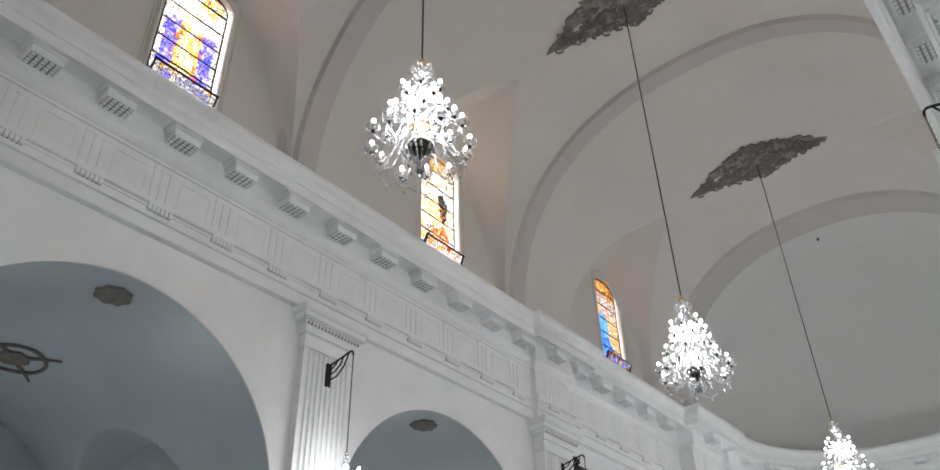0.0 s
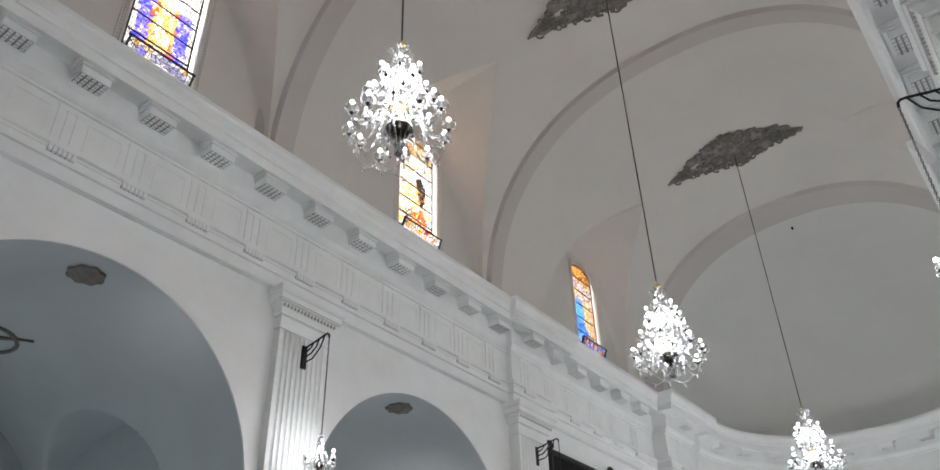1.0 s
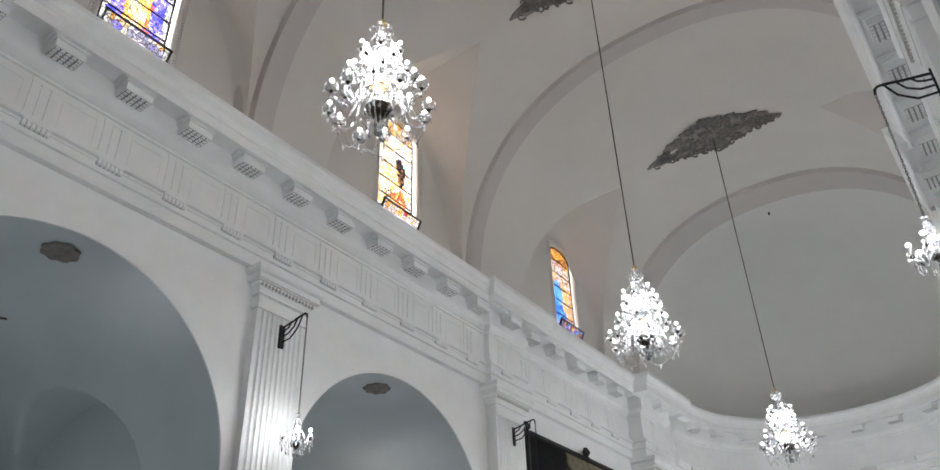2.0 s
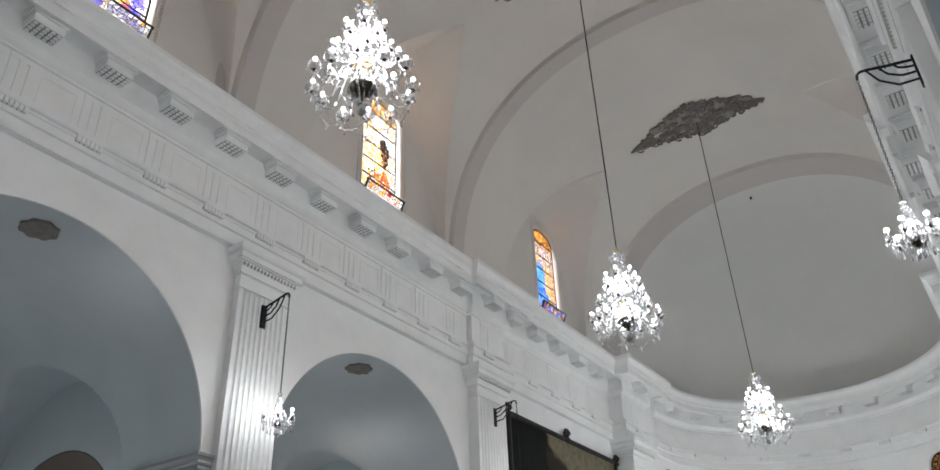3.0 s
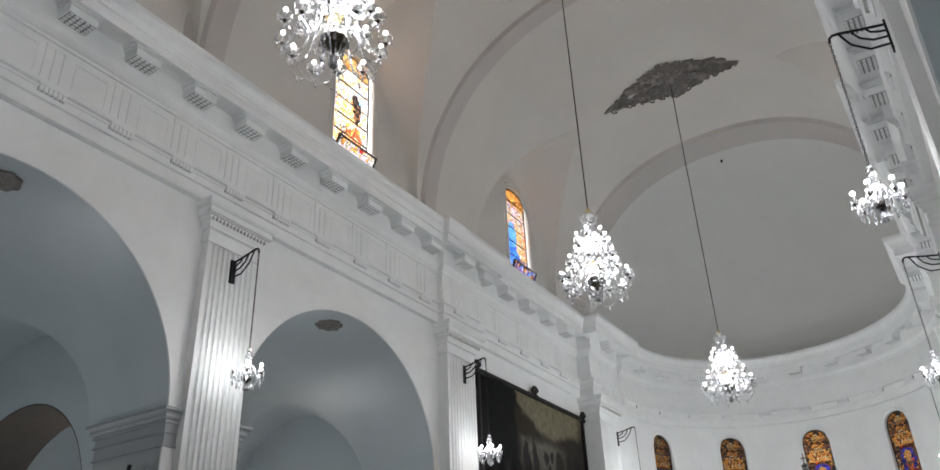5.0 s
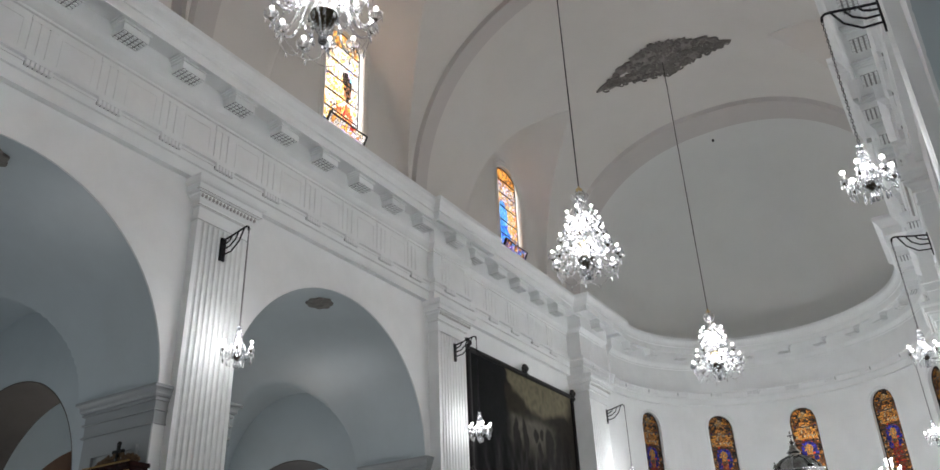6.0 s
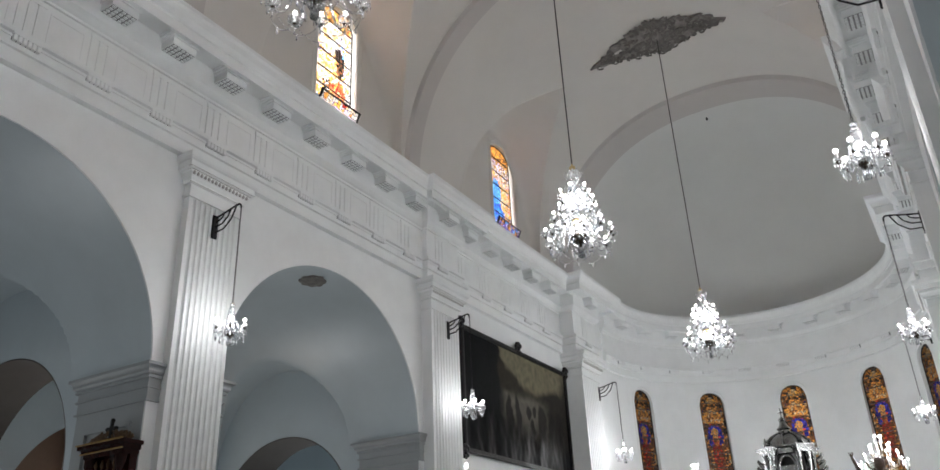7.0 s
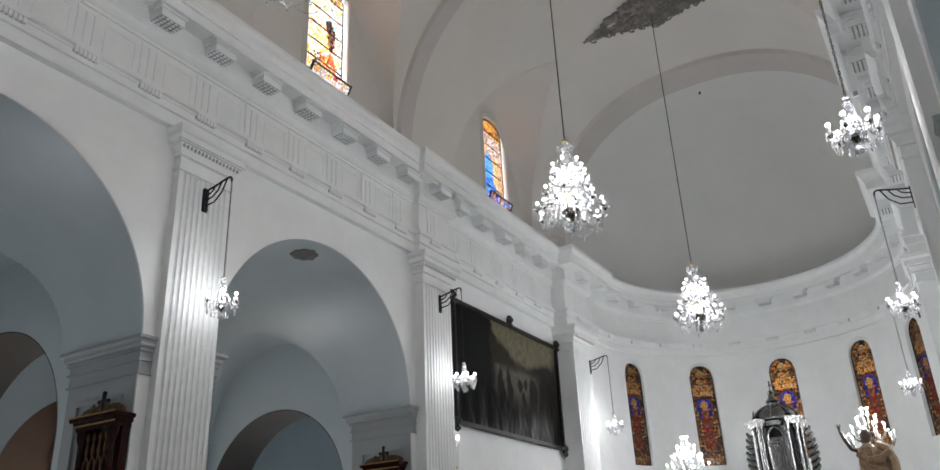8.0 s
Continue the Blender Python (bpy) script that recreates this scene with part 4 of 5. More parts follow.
SMALL_STEM = [(0.012, 0.0), (0.04, -0.01), (0.025, -0.05), (0.05, -0.08), (0.02, -0.11), (0.045, -0.14), (0.05, -0.2), (0.02, -0.3), (0.03, -0.4), (0.045, -0.45)]
SMALL_BOWL = [(0.02, -0.43), (0.055, -0.44), (0.06, -0.47), (0.04, -0.5), (0.015, -0.53), (0.0, -0.54)]
SMALL_TIERS = [(6, 0.225, -0.30, 0.04, 0.3)]
SMALL_DROPS = [("bead_cage", [(12, 0.045, -0.12, 0.07, -0.38, 9), (6, 0.06, -0.42, 0.03, -0.54, 4), (6, 0.15, -0.45, 0.2, -0.47, 3)])]


def hang_cord(parent, length):
    bm = bmesh.new()
    tube(bm, [(0, 0, 0), (0, 0, length)], 0.011, 6)
    part("cord", bm, WIRE, parent, "dark suspension cord")
    bm = bmesh.new()
    lathe(bm, [(0.05, 0.0), (0.055, 0.02), (0.02, 0.05), (0.012, 0.08)], 10)
    part("cap", bm, BRASS, parent)


big = make_chandelier(BIG_TIERS, BIG_STEM, BIG_BOWL, "large lit crystal chandelier with tiers of round bulbs", "chandelier", "nave chandeliers", BIG_DROPS, 0.0235)
for k in range(6):
    bm = bmesh.new()
    a = 6.2832 * k / 6
    tube(bm, [(r * math.cos(a), r * math.sin(a), z) for r, z in ((0.03, -0.22), (0.10, -0.20), (0.14, -0.13), (0.12, -0.07), (0.08, -0.08), (0.085, -0.12))], 0.011, 6)
    part("crown_scroll", bm, CRYSTAL, big, "curled glass scroll", True)
bm = bmesh.new()
lathe(bm, [(0.02, -1.02), (0.1, -1.0), (0.11, -0.97), (0.03, -0.96)], 14)
part("collar", bm, BRASS, big, "brass collar", True)
big.location = (0, 4.80, 8.62)
big2 = copy_thing(big, pose(0, 11.1, 8.23, 0, 0, 25))
big3 = copy_thing(big, pose(0, 18.13, 8.23, 0, 0, 50))
for ob in (big, big2, big3):
    hang_cord(ob, ROSE_Z - ob.location.z)
for y, z in ((4.8, 7.85), (11.1, 7.4), (18.13, 7.4)):
    for dz in (0.25, -0.25):
        lamp("chandelier_light", "POINT", pose(0, y, z + dz), CHANDELIER_W / 2, (0.94, 0.97, 1.0), 0.22)


# ---- wall brackets with small chandeliers ----
def bracket(s, y, face, z=7.3):
    root = tagged(new("wall_bracket"), "black wrought iron bracket with a hanging chain", "bracket", "wall brackets")
    bm = bmesh.new()
    box(bm, -0.02, 0.02, -0.05, 0.05, -0.2, 0.2, 0.006)
    part("plate", bm, IRON, root)
    bm = bmesh.new()
    tube(bm, [(0, 0, 0.16), (0.25, 0, 0.21), (0.46, 0, 0.26), (0.52, 0, 0.265), (0.555, 0, 0.24), (0.565, 0, 0.18)], 0.016, 8)
    part("top_bar", bm, IRON, root)
    for z0, reach in ((-0.1, 0.46), (0.0, 0.34), (0.08, 0.2)):
        bm = bmesh.new()
        zt = 0.16 + 0.2 * reach
        tube(bm, [(0, 0, z0), (reach * 0.45, 0, z0 + 0.02), (reach * 0.8, 0, z0 + (zt - z0) * 0.45), (reach, 0, zt)], 0.013, 6)
        part("brace", bm, IRON, root)
    # chain of links
    bm = bmesh.new()
    zt = 0.18
    k = 0
    while zt > -1.42:
        ax = Matrix.Rotation(1.5708 * (k % 2), 4, "Z")
        tube(bm, [Matrix.Translation((0.565, 0, zt - 0.03)) @ ax @ Vector((0.011 * math.sin(q * 0.785), 0, 0.025 * math.cos(q * 0.785))) for q in range(9)], 0.0045, 4)
        zt -= 0.04
        k += 1
    part("chain", bm, IRON, root)
    root.matrix_basis = pose(s * face, y, z, 0, 0, 0 if s < 0 else 180)
    return root


small = None
SCONCES = [(-1, 7.92, PFACE), (-1, 14.52, PFACE - 0.12), (-1, 22.2, 4.44), (1, 8.05, PFACE), (1, 14.75, PFACE - 0.12), (1, 22.25, 4.3), (-1, 1.25, PFACE), (1, 1.25, PFACE)]
for s, y, face in SCONCES:
    bracket(s, y, face)
    at = (s * (face - 0.565), y, 5.88)
    if small is None:
        small = make_chandelier(SMALL_TIERS, SMALL_STEM, SMALL_BOWL, "small lit crystal chandelier hanging from a bracket", "chandelier", "bracket chandeliers", SMALL_DROPS, 0.025)
        small.location = at
    else:
        copy_thing(small, pose(*at, 0, 0, 37 * y))
    lamp("sconce_light", "POINT", pose(at[0], at[1], 5.62), SCONCE_W * (1.6 if y > 20 else 1), (0.97, 0.98, 1.0), 0.2)


# ---- painting ----
def canvas_material():
    m = bpy.data.materials.new("dark_oil_paint")
    m.use_nodes = True
    nt = m.node_tree
    b = nt.nodes["Principled BSDF"]
    b.inputs["Roughness"].default_value = 0.38
    b.inputs["Specular IOR Level"].default_value = 0.06
    at = nt.nodes.new("ShaderNodeVertexColor")
    at.layer_name = "paint"
    nt.links.new(at.outputs["Color"], b.inputs["Base Color"])
    co = nt.nodes.new("ShaderNodeTexCoord")
    no = nt.nodes.new("ShaderNodeTexNoise")
    no.inputs["Scale"].default_value, no.inputs["Detail"].default_value = 22, 5
    nt.links.new(co.outputs["Object"], no.inputs["Vector"])
    bp = nt.nodes.new("ShaderNodeBump")
    bp.inputs["Strength"].default_value, bp.inputs["Distance"].default_value = 0.25, 0.01
    nt.links.new(no.outputs["Fac"], bp.inputs["Height"])
    nt.links.new(bp.outputs["Normal"], b.inputs["Normal"])
    return m


def ease(a, b, x):
    t = max(0.0, min(1.0, (x - a) / (b - a)))
    return t * t * (3 - 2 * t)


SHAPES = [(-0.62, -0.35, 0.2, 0.62), (-0.2, -0.3, 0.17, 0.66), (0.45, -0.06, 0.13, 0.2), (0.72, -0.02, 0.1, 0.16), (0.6, -0.55, 0.13, 0.4), (1.15, -0.3, 0.3, 0.62), (1.75, -0.35, 0.28, 0.5), (2.2, -0.2, 0.2, 0.5)]


def painted(y, z):
    """The picture: a khaki sky over dark trees, a pale clearing and dim upright shapes."""
    wob = 0.16 * noise.noise(Vector((y * 1.7, z * 1.7, 3.0))) + 0.08 * noise.noise(Vector((y * 5, z * 5, 8.0)))
    y, z = y + wob, z + 0.6 * wob
    grain = 1 + 0.35 * noise.noise(Vector((y * 7, z * 7, 1.0)))
    c = Vector((0.011, 0.011, 0.012))
    c = c.lerp(Vector((0.035, 0.030, 0.024)), ease(-1.2, -0.2, y) * ease(-1.2, -0.3, z))
    clearing = ease(-1.1, -0.7, y) * (1 - ease(1.1, 1.7, y)) * ease(-0.75, -0.05, z) * (1 - ease(0.2, 0.5, z))
    c = c.lerp(Vector((0.24, 0.22, 0.18)), clearing * 0.9)
    edge = -1.15 + 0.75 * (1.35 - z)
    sky_here = ease(edge, edge + 0.12, y) * ease(0.48, 0.7, z + 0.12 * math.sin(2.3 * y)) * (1 - ease(2.0, 2.6, y - 0.5 * (z - 0.6)))
    c = c.lerp(Vector((0.30, 0.265, 0.175)), sky_here)
    trees = ease(-1.1, -0.95, y) * (1 - ease(-0.25, 0.25, y)) * (1 - ease(0.75, 0.95, z + 0.5 * (y + 0.6)))  * ease(0.15, 0.4, z)
    c = c.lerp(Vector((0.05, 0.042, 0.028)), trees)
    for py, pz, ry, rz in SHAPES:
        d = ((y - py) / ry) ** 2 + ((z - pz) / rz) ** 2
        c = c.lerp(Vector((0.016, 0.014, 0.013)), 0.9 * (1 - ease(0.55, 1.1, d)))
    return c * (0.5 * grain)


def slack(y, z):
    """Folds of the loose canvas, deeper towards the foot."""
    low = 1 - ease(-1.3, 0.2, z)
    return 0.030 * low * noise.noise(Vector((y * 2.6, z * 1.1, 5.0))) + 0.012 * low * noise.noise(Vector((y * 6.5, z * 3.0, 9.0))) + 0.01 * noise.noise(Vector((y * 0.9, z * 0.9, 2.0)))


painting = tagged(new("painting"), "large dark oil painting in a black carved frame", "painting")
painting.matrix_basis = pose(-4.92, 18.1, 6.25)
PH, PW = 1.47, 2.80
me = bpy.data.meshes.new("canvas")
NY, NZ = 150, 80
cols, rows = span(-PW + 0.08, PW - 0.08, NY), span(-PH + 0.08, PH - 0.08, NZ)
me.from_pydata([(slack(y, z), y, z) for y in cols for z in rows], [], [(i * (NZ + 1) + k, (i + 1) * (NZ + 1) + k, (i + 1) * (NZ + 1) + k + 1, i * (NZ + 1) + k + 1) for i in range(NY) for k in range(NZ)])
layer = me.color_attributes.new("paint", "FLOAT_COLOR", "POINT")
for k, v in enumerate(me.vertices):
    layer.data[k].color = (*painted(v.co.y, v.co.z), 1)
for p in me.polygons:
    p.use_smooth = True
me.materials.append(canvas_material())
canvas = new("canvas", me)
canvas.parent = painting
tagged(canvas, "dark slack canvas with a khaki sky and dim shapes")
bm = bmesh.new()
box(bm, -0.06, -0.045, -PW + 0.05, PW - 0.05, -PH + 0.05, PH - 0.05)
part("backing", bm, FRAMEBLACK, painting)
bm = bmesh.new()
for y0, y1, z0, z1 in ((-PW, PW, PH - 0.11, PH), (-PW, PW, -PH, -PH + 0.11), (-PW, -PW + 0.11, -PH + 0.11, PH - 0.11), (PW - 0.11, PW, -PH + 0.11, PH - 0.11)):
    box(bm, -0.03, 0.06, y0, y1, z0, z1, 0.02)
part("frame", bm, FRAMEBLACK, painting)
for y, z in ((-PW, -PH), (PW, -PH), (PW, PH), (-PW, PH), (0, PH + 0.06)):
    bm = bmesh.new()
    for k in range(9):
        a = k * 0.7
        bmesh.ops.create_icosphere(bm, subdivisions=2, radius=0.075 - 0.004 * k, matrix=Matrix.Translation((0.04, y + 0.12 * math.cos(a) * (k > 0), z + 0.12 * math.sin(a) * (k > 0))) @ Matrix.Diagonal((0.7, 1, 1, 1)))
    part("corner_scroll" if z < PH + 0.01 else "crest", bm, FRAMEBLACK, painting, "carved scroll", True)


# ---- confessionals ----
def confessional(x, y):
    root = tagged(new("confessional"), "carved dark red wooden confessional with gilt cresting and cross", "confessional", "confessionals")
    w, d, h = 0.385, 0.28, 3.67
    bm = bmesh.new()
    box(bm, -w, w, 0.16, d, 0, h)
    part("body", bm, WOOD, root)
    for u in (-w + 0.07, w - 0.07):
        bm = bmesh.new()
        lathe(bm, [(0.07, 0), (0.07, 0.3), (0.05, 0.35), (0.05, 2.7), (0.075, 2.75), (0.05, 2.82), (0.05, h - 0.2), (0.08, h - 0.1), (0.08, h)], 10, Matrix.Translation((u, 0.08, 0)))
        part("post", bm, WOOD, root, smooth=True)
    bm = bmesh.new()
    for dz, o in ((0.0, 0.03), (0.06, 0.06), (0.12, 0.10)):
        box(bm, -w - o, w + o, -o + 0.05, d, h + dz, h + dz + 0.06, 0.008)
    cor = part("cornice", bm, WOOD, root)
    for dz, o in ((0.055, 0.055), (0.17, 0.105)):
        bm = bmesh.new()
        box(bm, -w - o, w + o, -o + 0.035, -o + 0.052, h + dz, h + dz + 0.018)
        part("gilt_line", bm, GILT, cor, "thin gilt line")
    bay = (2 * w - 0.26) / 4
    for k in range(4):
        c = -w + 0.13 + (k + 0.5) * bay
        hw = bay * 0.44
        bm = bmesh.new()
        side = [(-1 + q / 8, 0.13 * math.sin(math.pi / 2 * q / 8) ** 0.8) for q in range(9)]
        tube(bm, [(c - hw, 0.09, h - 0.56)] + [(c + u * hw, 0.09, h - 0.48 + v) for u, v in side] + [(c - u * hw, 0.09, h - 0.48 + v) for u, v in side[-2::-1]] + [(c + hw, 0.09, h - 0.56)], 0.011, 6)
        part("pointed_arch", bm, CREST, root, "thin gilt pointed arch")
        bm = bmesh.new()
        lathe(bm, [(0.008, h - 0.36), (0.022, h - 0.28), (0.01, h - 0.15), (0.026, h - 0.1), (0.004, h - 0.03)], 8, Matrix.Translation((c, 0.08, 0)))
        part("finial", bm, CREST, root, smooth=True)
        bm = bmesh.new()
        lathe(bm, [(0.024, h - 1.6), (0.016, h - 1.5), (0.016, h - 0.66), (0.026, h - 0.62), (0.02, h - 0.56)], 8, Matrix.Translation((c - bay / 2, 0.09, 0)))
        part("colonnette", bm, WOOD, root, smooth=True)
    bm = bmesh.new()
    rr = random.Random(5)
    for k in range(34):
        t = -1 + 2 * k / 33
        top = 0.05 + 0.15 * (1 - abs(t)) ** 0.8
        for q in range(2):
            z = h + 0.18 + top * rr.uniform(0.2, 0.95)
            r0 = 0.045
            ph = rr.uniform(0, 6.28)
            tube(bm, [(t * (w + 0.05) + r0 * (1 - i / 9) * math.cos(ph + i * 0.8), 0.1, z + r0 * (1 - i / 9) * math.sin(ph + i * 0.8)) for i in range(8)], 0.018, 5, 0.5)
    part("cresting", bm, CREST, root, "pierced gilt scroll cresting")
    bm = bmesh.new()
    box(bm, -0.022, 0.022, 0.08, 0.12, h + 0.22, h + 0.49, 0.006)
    box(bm, -0.085, 0.085, 0.08, 0.12, h + 0.355, h + 0.40, 0.006)
    for u, z in ((-0.09, 0.378), (0.09, 0.378), (0, 0.49)):
        bmesh.ops.create_icosphere(bm, subdivisions=2, radius=0.032, matrix=Matrix.Translation((u, 0.105, h + z)))
    part("cross", bm, FRAMEBLACK, root, "dark wooden cross with rounded ends")
    root.location = (x, y, 0)
    return root


conf = confessional(-5.385, 6.88)
copy_thing(conf, pose(-5.56, 13.43, 0))


# ---- sanctuary ----
def silver_shrine(x, y, z):
    root = tagged(new("altar_shrine"), "beaten silver domed altar shrine with columns", "altar")
    bm = bmesh.new()
    box(bm, -0.7, 0.7, -0.5, 0.5, -z, 0.0, 0.02)
    part("pedestal", bm, TRIM, root)
    bm = bmesh.new()
    lathe(bm, [(0.62, 0), (0.62, 0.1), (0.36, 0.12), (0.36, 1.2)], 16)
    part("recess", bm, DARKSILVER, root, "silver niche with shadow put into its dark colour")
    for k in range(4):
        bm = bmesh.new()
        a = radians(45 + 90 * k)
        m = Matrix.Rotation(radians(90 * k), 4, "Z")
        # arched door panel with raised frame on each face
        for u0, u1, y0, y1, z0, z1 in ((-0.2, 0.2, -0.42, -0.37, 0.12, 0.9),):
            for v in box(bm, u0, u1, y0, y1, z0, z1, 0.015):
                pass
        tube(bm, [(-0.2, -0.43, 0.15)] + [(p, -0.43, q) for p, q in arc(0, 0.85, 0.2, 12)] + [(0.2, -0.43, 0.15)], 0.03, 6)
        for q in range(5):
            tube(bm, [(-0.12 + 0.06 * q, -0.43, 0.2), (-0.12 + 0.06 * q, -0.43, 0.9)], 0.012, 5)
        bmesh.ops.transform(bm, matrix=m, verts=bm.verts)
        part("door_panel", bm, SILVER, root)
    for k in range(8):
        a = radians(45 + 90 * (k // 2) + (13 if k % 2 else -13))
        bm = bmesh.new()
        lathe(bm, [(0.085, 0.1), (0.085, 0.16), (0.06, 0.2), (0.065, 0.26), (0.05, 0.3), (0.048, 0.9), (0.06, 0.93), (0.05, 0.97), (0.085, 1.04), (0.09, 1.08)], 12, Matrix.Translation((0.6 * math.cos(a), 0.6 * math.sin(a), 0)))
        part("column", bm, SILVER, root, smooth=True)
    for k in range(4):
        bm = bmesh.new()
        a = radians(45 + 90 * k)
        m = Matrix.Rotation(a, 4, "Z")
        for o, z0, z1 in ((0.0, 1.08, 1.17), (0.035, 1.17, 1.21), (0.07, 1.21, 1.26)):
            box(bm, 0.40, 0.70 + o, -0.22 - o, 0.22 + o, z0, z1, 0.008)
        bmesh.ops.transform(bm, matrix=m, verts=bm.verts)
        part("entablature_block", bm, SILVER, root)
        bm = bmesh.new()
        lathe(bm, [(0.05, 1.26), (0.03, 1.29), (0.06, 1.35), (0.04, 1.4), (0.012, 1.5)], 10, Matrix.Translation((0.62 * math.cos(a), 0.62 * math.sin(a), 0)))
        part("finial", bm, SILVER, root, smooth=True)
    bm = bmesh.new()
    lathe(bm, [(0.56, 1.08), (0.56, 1.2), (0.63, 1.24), (0.63, 1.28), (0.5, 1.3)], 24)
    part("cornice", bm, SILVER, root)
    bm = bmesh.new()
    for k in range(8):
        a = radians(45 * k)
        tube(bm, [(r * math.cos(a), r * math.sin(a), zz) for r, zz in ((0.6, 1.26), (0.56, 1.4), (0.45, 1.52), (0.3, 1.6), (0.17, 1.66))], 0.035, 6, 0.6)
    part("dome_rib", bm, SILVER, root, smooth=True)
    bm = bmesh.new()
    lathe(bm, [(0.57, 1.27), (0.53, 1.4), (0.42, 1.52), (0.28, 1.6), (0.16, 1.64), (0.14, 1.72), (0.18, 1.76), (0.1, 1.84), (0.07, 1.95), (0.1, 2.0), (0.03, 2.06)], 24)
    part("dome", bm, SILVER, root, smooth=True)
    bm = bmesh.new()
    box(bm, -0.015, 0.015, -0.015, 0.015, 2.04, 2.3)
    box(bm, -0.07, 0.07, -0.015, 0.015, 2.17, 2.2)
    part("cross", bm, SILVER, root)
    for q in (-1, 1):
        for k in range(9):
            bm = bmesh.new()
            zz = 0.15 + 0.1 * k
            tube(bm, [(q * 0.66, 0, zz), (q * (0.74 + 0.05 * math.sin(k * 0.4)), 0, zz + 0.03), (q * (0.80 + 0.09 * math.sin(k * 0.4)), 0, zz + 0.1)], 0.062, 6, 0.5)
            part("side_feather", bm, SILVER, root, smooth=True)
    # slender storey of columns under the dome
    for ob in root.children:
        for v in ob.data.vertices:
            if ob.name.split(".")[0] != "pedestal":
                v.co.z = v.co.z * 1.6 if v.co.z < 1.07 else v.co.z + 0.642
    root.location = (x, y, z)
    return root


silver_shrine(0.45, 22.4, 3.20)


def candelabrum(x, y, z, n, top_r, h, metal):
    root = tagged(new("candelabrum"), "many-branched candelabrum with lit bulbs", "candelabrum", "sanctuary candelabra")
    bm = bmesh.new()
    lathe(bm, [(0.2, -z), (0.2, -z + 0.1), (0.05, -z + 0.2), (0.035, -0.3), (0.06, -0.2), (0.03, -0.1), (0.025, h)], 10)
    part("stem", bm, metal, root, smooth=True)
    shared = None
    k = 0
    for row, cnt in enumerate(n):
        for i in range(cnt):
            a = 6.2832 * i / cnt + row * 0.4
            r = top_r * (1 - 0.28 * row)
            zz = h * (0.25 + 0.75 * row / max(1, len(n) - 1))
            bm = bmesh.new()
            tube(bm, [(0.02 * math.cos(a), 0.02 * math.sin(a), zz - 0.2), (0.5 * r * math.cos(a), 0.5 * r * math.sin(a), zz - 0.22), (0.9 * r * math.cos(a), 0.9 * r * math.sin(a), zz - 0.14), (r * math.cos(a), r * math.sin(a), zz)], 0.013, 5)
            arm = part("arm", bm, metal, root)
            bm = bmesh.new()
            lathe(bm, [(0.022, zz - 0.01), (0.010, zz), (0.009, zz + 0.13)], 6, Matrix.Translation((r * math.cos(a), r * math.sin(a), 0)))
            part("candle_sleeve", bm, CANDLE, arm)
            bm = bmesh.new()
            bmesh.ops.create_icosphere(bm, subdivisions=2, radius=0.016, matrix=Matrix.Translation((r * math.cos(a), r * math.sin(a), zz + 0.155)) @ Matrix.Diagonal((1, 1, 1.4, 1)))
            part("bulb", bm, BULB, arm, "lit bulb", True)
    root.location = (x, y, z)
    lamp("candelabrum_light", "POINT", pose(x, y, z + h * 0.8), 215, (0.95, 0.98, 1.0), 0.3)
    return root


candelabrum(-1.95, 22.2, 3.85, (12, 10, 8, 5), 0.56, 0.95, CRYSTAL)
candelabrum(2.66, 21.3, 4.02, (10, 8, 6, 4), 0.52, 0.78, BRONZE)


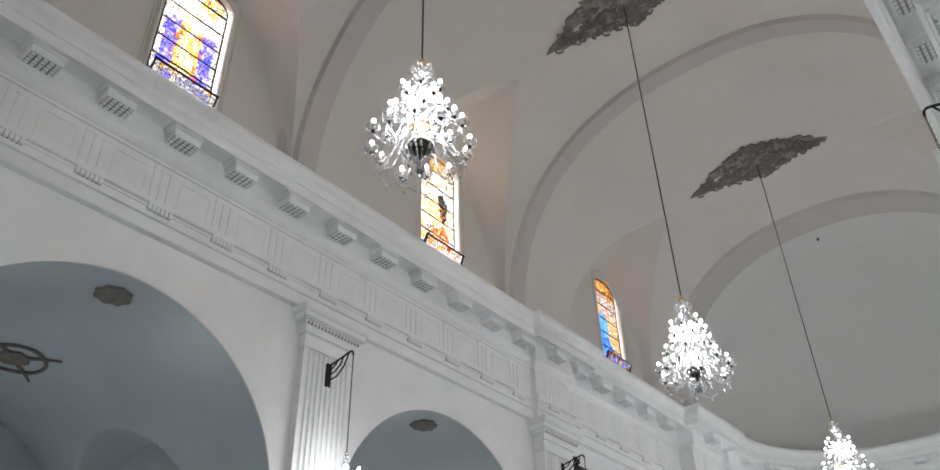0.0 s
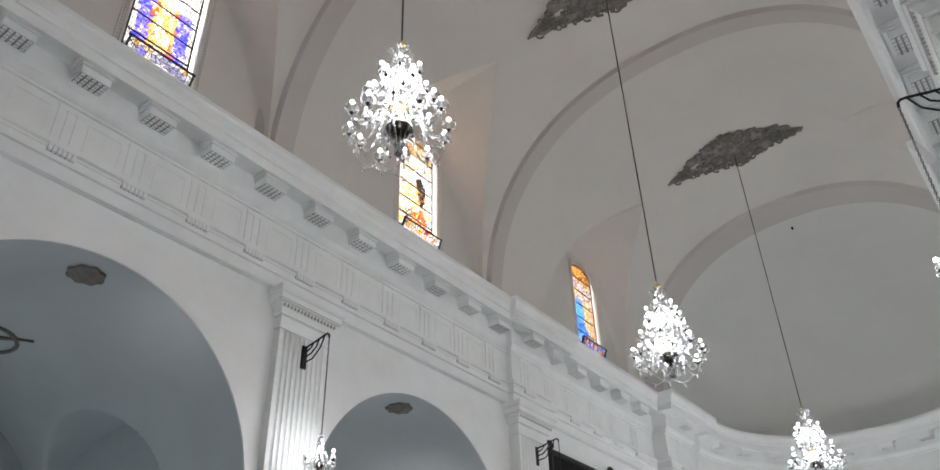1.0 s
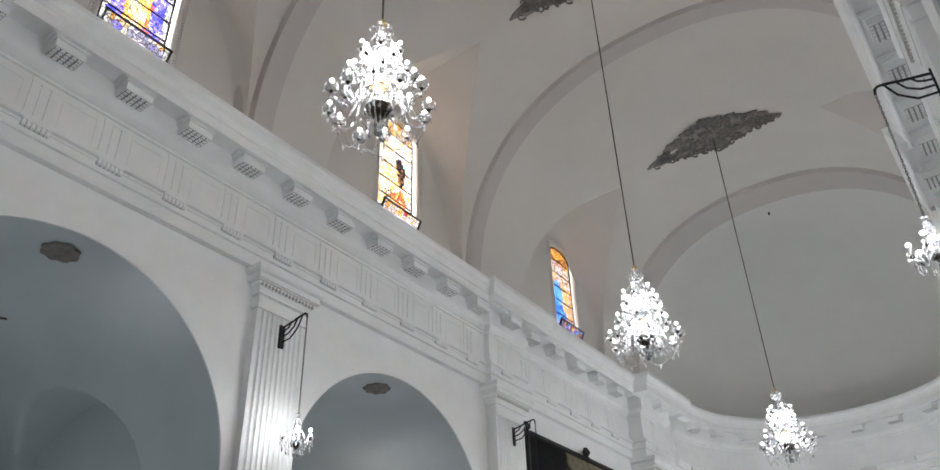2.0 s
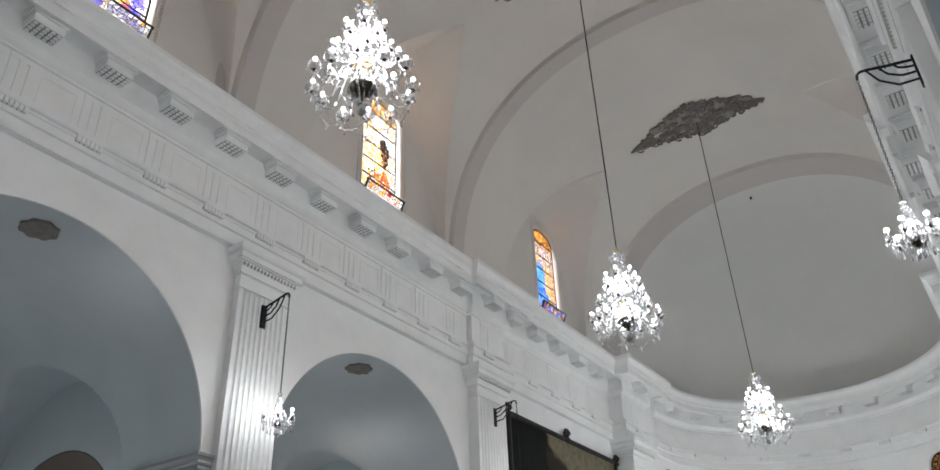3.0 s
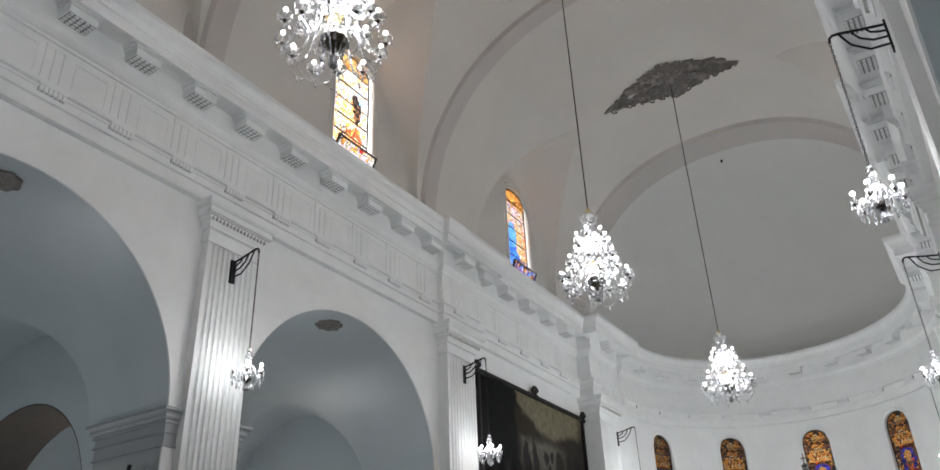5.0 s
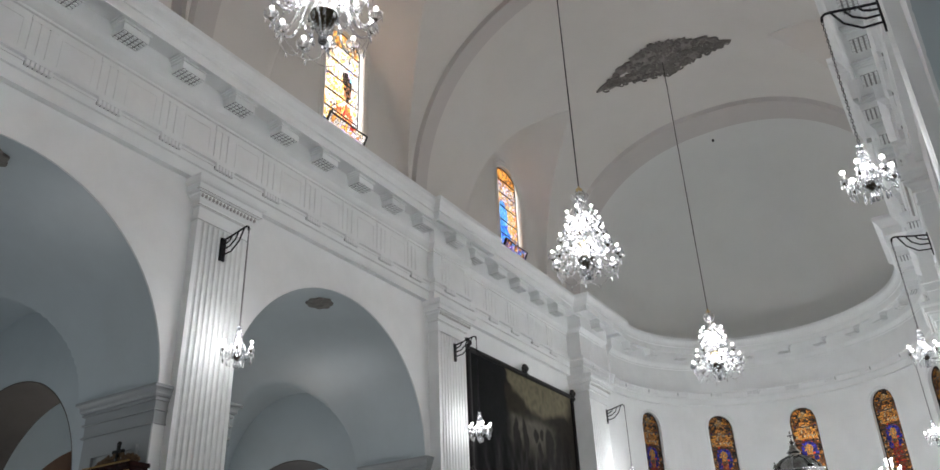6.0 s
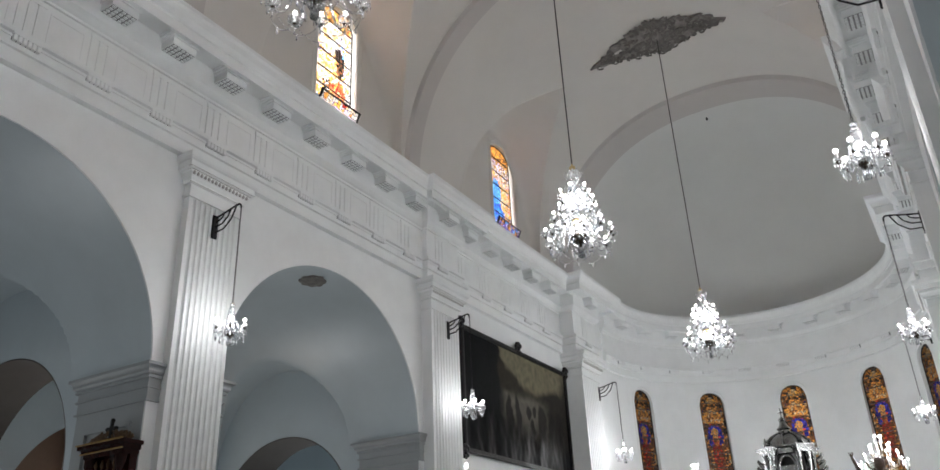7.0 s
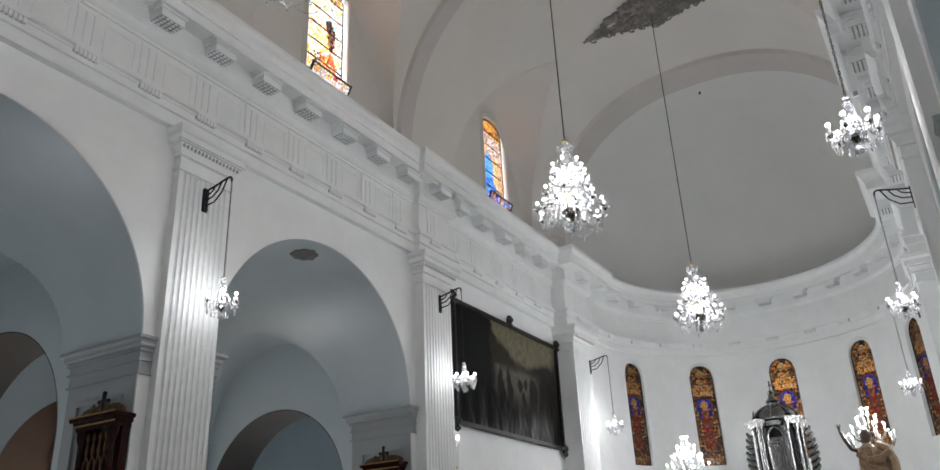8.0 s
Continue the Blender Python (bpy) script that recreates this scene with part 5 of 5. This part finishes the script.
def statue(x, y, z):
    """A robed figure in painted wood, one arm raised, on a plinth; kept plain."""
    bm = bmesh.new()
    lathe(bm, [(0.30, -1.3), (0.28, -0.9), (0.25, -0.5), (0.23, -0.1), (0.24, 0.1), (0.22, 0.22), (0.1, 0.3), (0.06, 0.33), (0.07, 0.36), (0.105, 0.44), (0.11, 0.5), (0.08, 0.58), (0.0, 0.62)], 14)
    tube(bm, [(-0.18, 0, 0.18), (-0.33, -0.04, 0.24), (-0.42, -0.08, 0.42), (-0.47, -0.1, 0.58), (-0.50, -0.1, 0.68)], 0.06, 8, 0.5)
    tube(bm, [(0.18, 0, 0.18), (0.3, -0.1, 0.0), (0.24, -0.22, -0.1), (0.1, -0.26, -0.08)], 0.075, 8, 0.6)
    bmesh.ops.create_icosphere(bm, subdivisions=2, radius=0.125, matrix=Matrix.Translation((0.01, 0.035, 0.5)) @ Matrix.Diagonal((1, 0.9, 1.25, 1)))
    tube(bm, [(0.16, 0.02, 0.26), (0.34, 0.0, 0.16), (0.42, -0.02, -0.1), (0.40, 0.0, -0.5), (0.36, 0.0, -1.2)], 0.13, 8, 1.2)
    tube(bm, [(-0.22, -0.12, 0.1), (0.0, -0.22, -0.05), (0.25, -0.2, -0.02), (0.42, -0.08, 0.1)], 0.07, 7, 1.1)
    tube(bm, [(-0.2, -0.14, -0.1), (0.05, -0.25, -0.25), (0.32, -0.2, -0.3)], 0.06, 7, 1.0)
    for k in range(4):
        tube(bm, [(-0.50, -0.1, 0.66), (-0.53 + 0.022 * k, -0.1, 0.74), (-0.545 + 0.03 * k, -0.11, 0.79)], 0.013, 5, 0.6)
    for k in range(7):
        a = radians(-150 + 40 * k)
        tube(bm, [(0.2 * math.cos(a), 0.2 * math.sin(a), 0.15), (0.26 * math.cos(a + 0.2), 0.26 * math.sin(a + 0.2), -0.5), (0.3 * math.cos(a), 0.3 * math.sin(a), -1.25)], 0.05, 6, 1.3)
    lathe(bm, [(0.42, -z), (0.42, -1.4), (0.36, -1.3), (0.36, -1.28)], 12)
    rays = [radians(20 * k) for k in range(18)]
    for k, a in enumerate(rays):
        tube(bm, [(0.1 * math.cos(a), 0.06, 0.52 + 0.1 * math.sin(a)), ((0.2 + 0.04 * (k % 2)) * math.cos(a), 0.07, 0.52 + (0.2 + 0.04 * (k % 2)) * math.sin(a))], 0.012, 5, 0.4)
    ob = part("statue", bm, GOLDCLOTH, smooth=True)
    ob.data.materials.append(DARKWOOD)
    for p in ob.data.polygons:
        if p.center.z > 0.33 or (p.center.x < -0.24 and p.center.z > 0.12):
            p.material_index = 1
    ob.location = (x, y, z)
    return tagged(ob, "painted wooden robed statue with one raised arm", "statue")


statue(2.62, 20.6, 3.75)

# small dark sensor on the half dome
bm = bmesh.new()
lathe(bm, [(0.015, 0.07), (0.032, 0.05), (0.038, 0.0), (0.025, -0.035), (0.0, -0.05)], 10)
dot = part("ceiling_sensor", bm, IRON)
dot.location = (-0.06, 22.95, 15.62)
tagged(dot, "small black sensor on the dome", "sensor")

bm = bmesh.new()
lathe(bm, [(0.03, 0.0), (0.03, 0.6), (0.015, 0.62), (0.0, 0.63)], 10)
candle = part("wall_candle", bm, TRIM)
tagged(candle, "slim white candle lamp fixed to the wall", "wall lamp")
candle.location = (-4.90, 15.34, 3.82)
bm = bmesh.new()
bmesh.ops.create_icosphere(bm, subdivisions=2, radius=0.045, matrix=Matrix.Translation((0, 0, 0.67)) @ Matrix.Diagonal((0.8, 0.8, 1.3, 1)))
part("bulb", bm, BULB, candle, "lit bulb", True)
bm = bmesh.new()
box(bm, -0.1, 0.0, -0.02, 0.02, 0.02, 0.06, 0.005)
part("holder", bm, BRASS, candle)
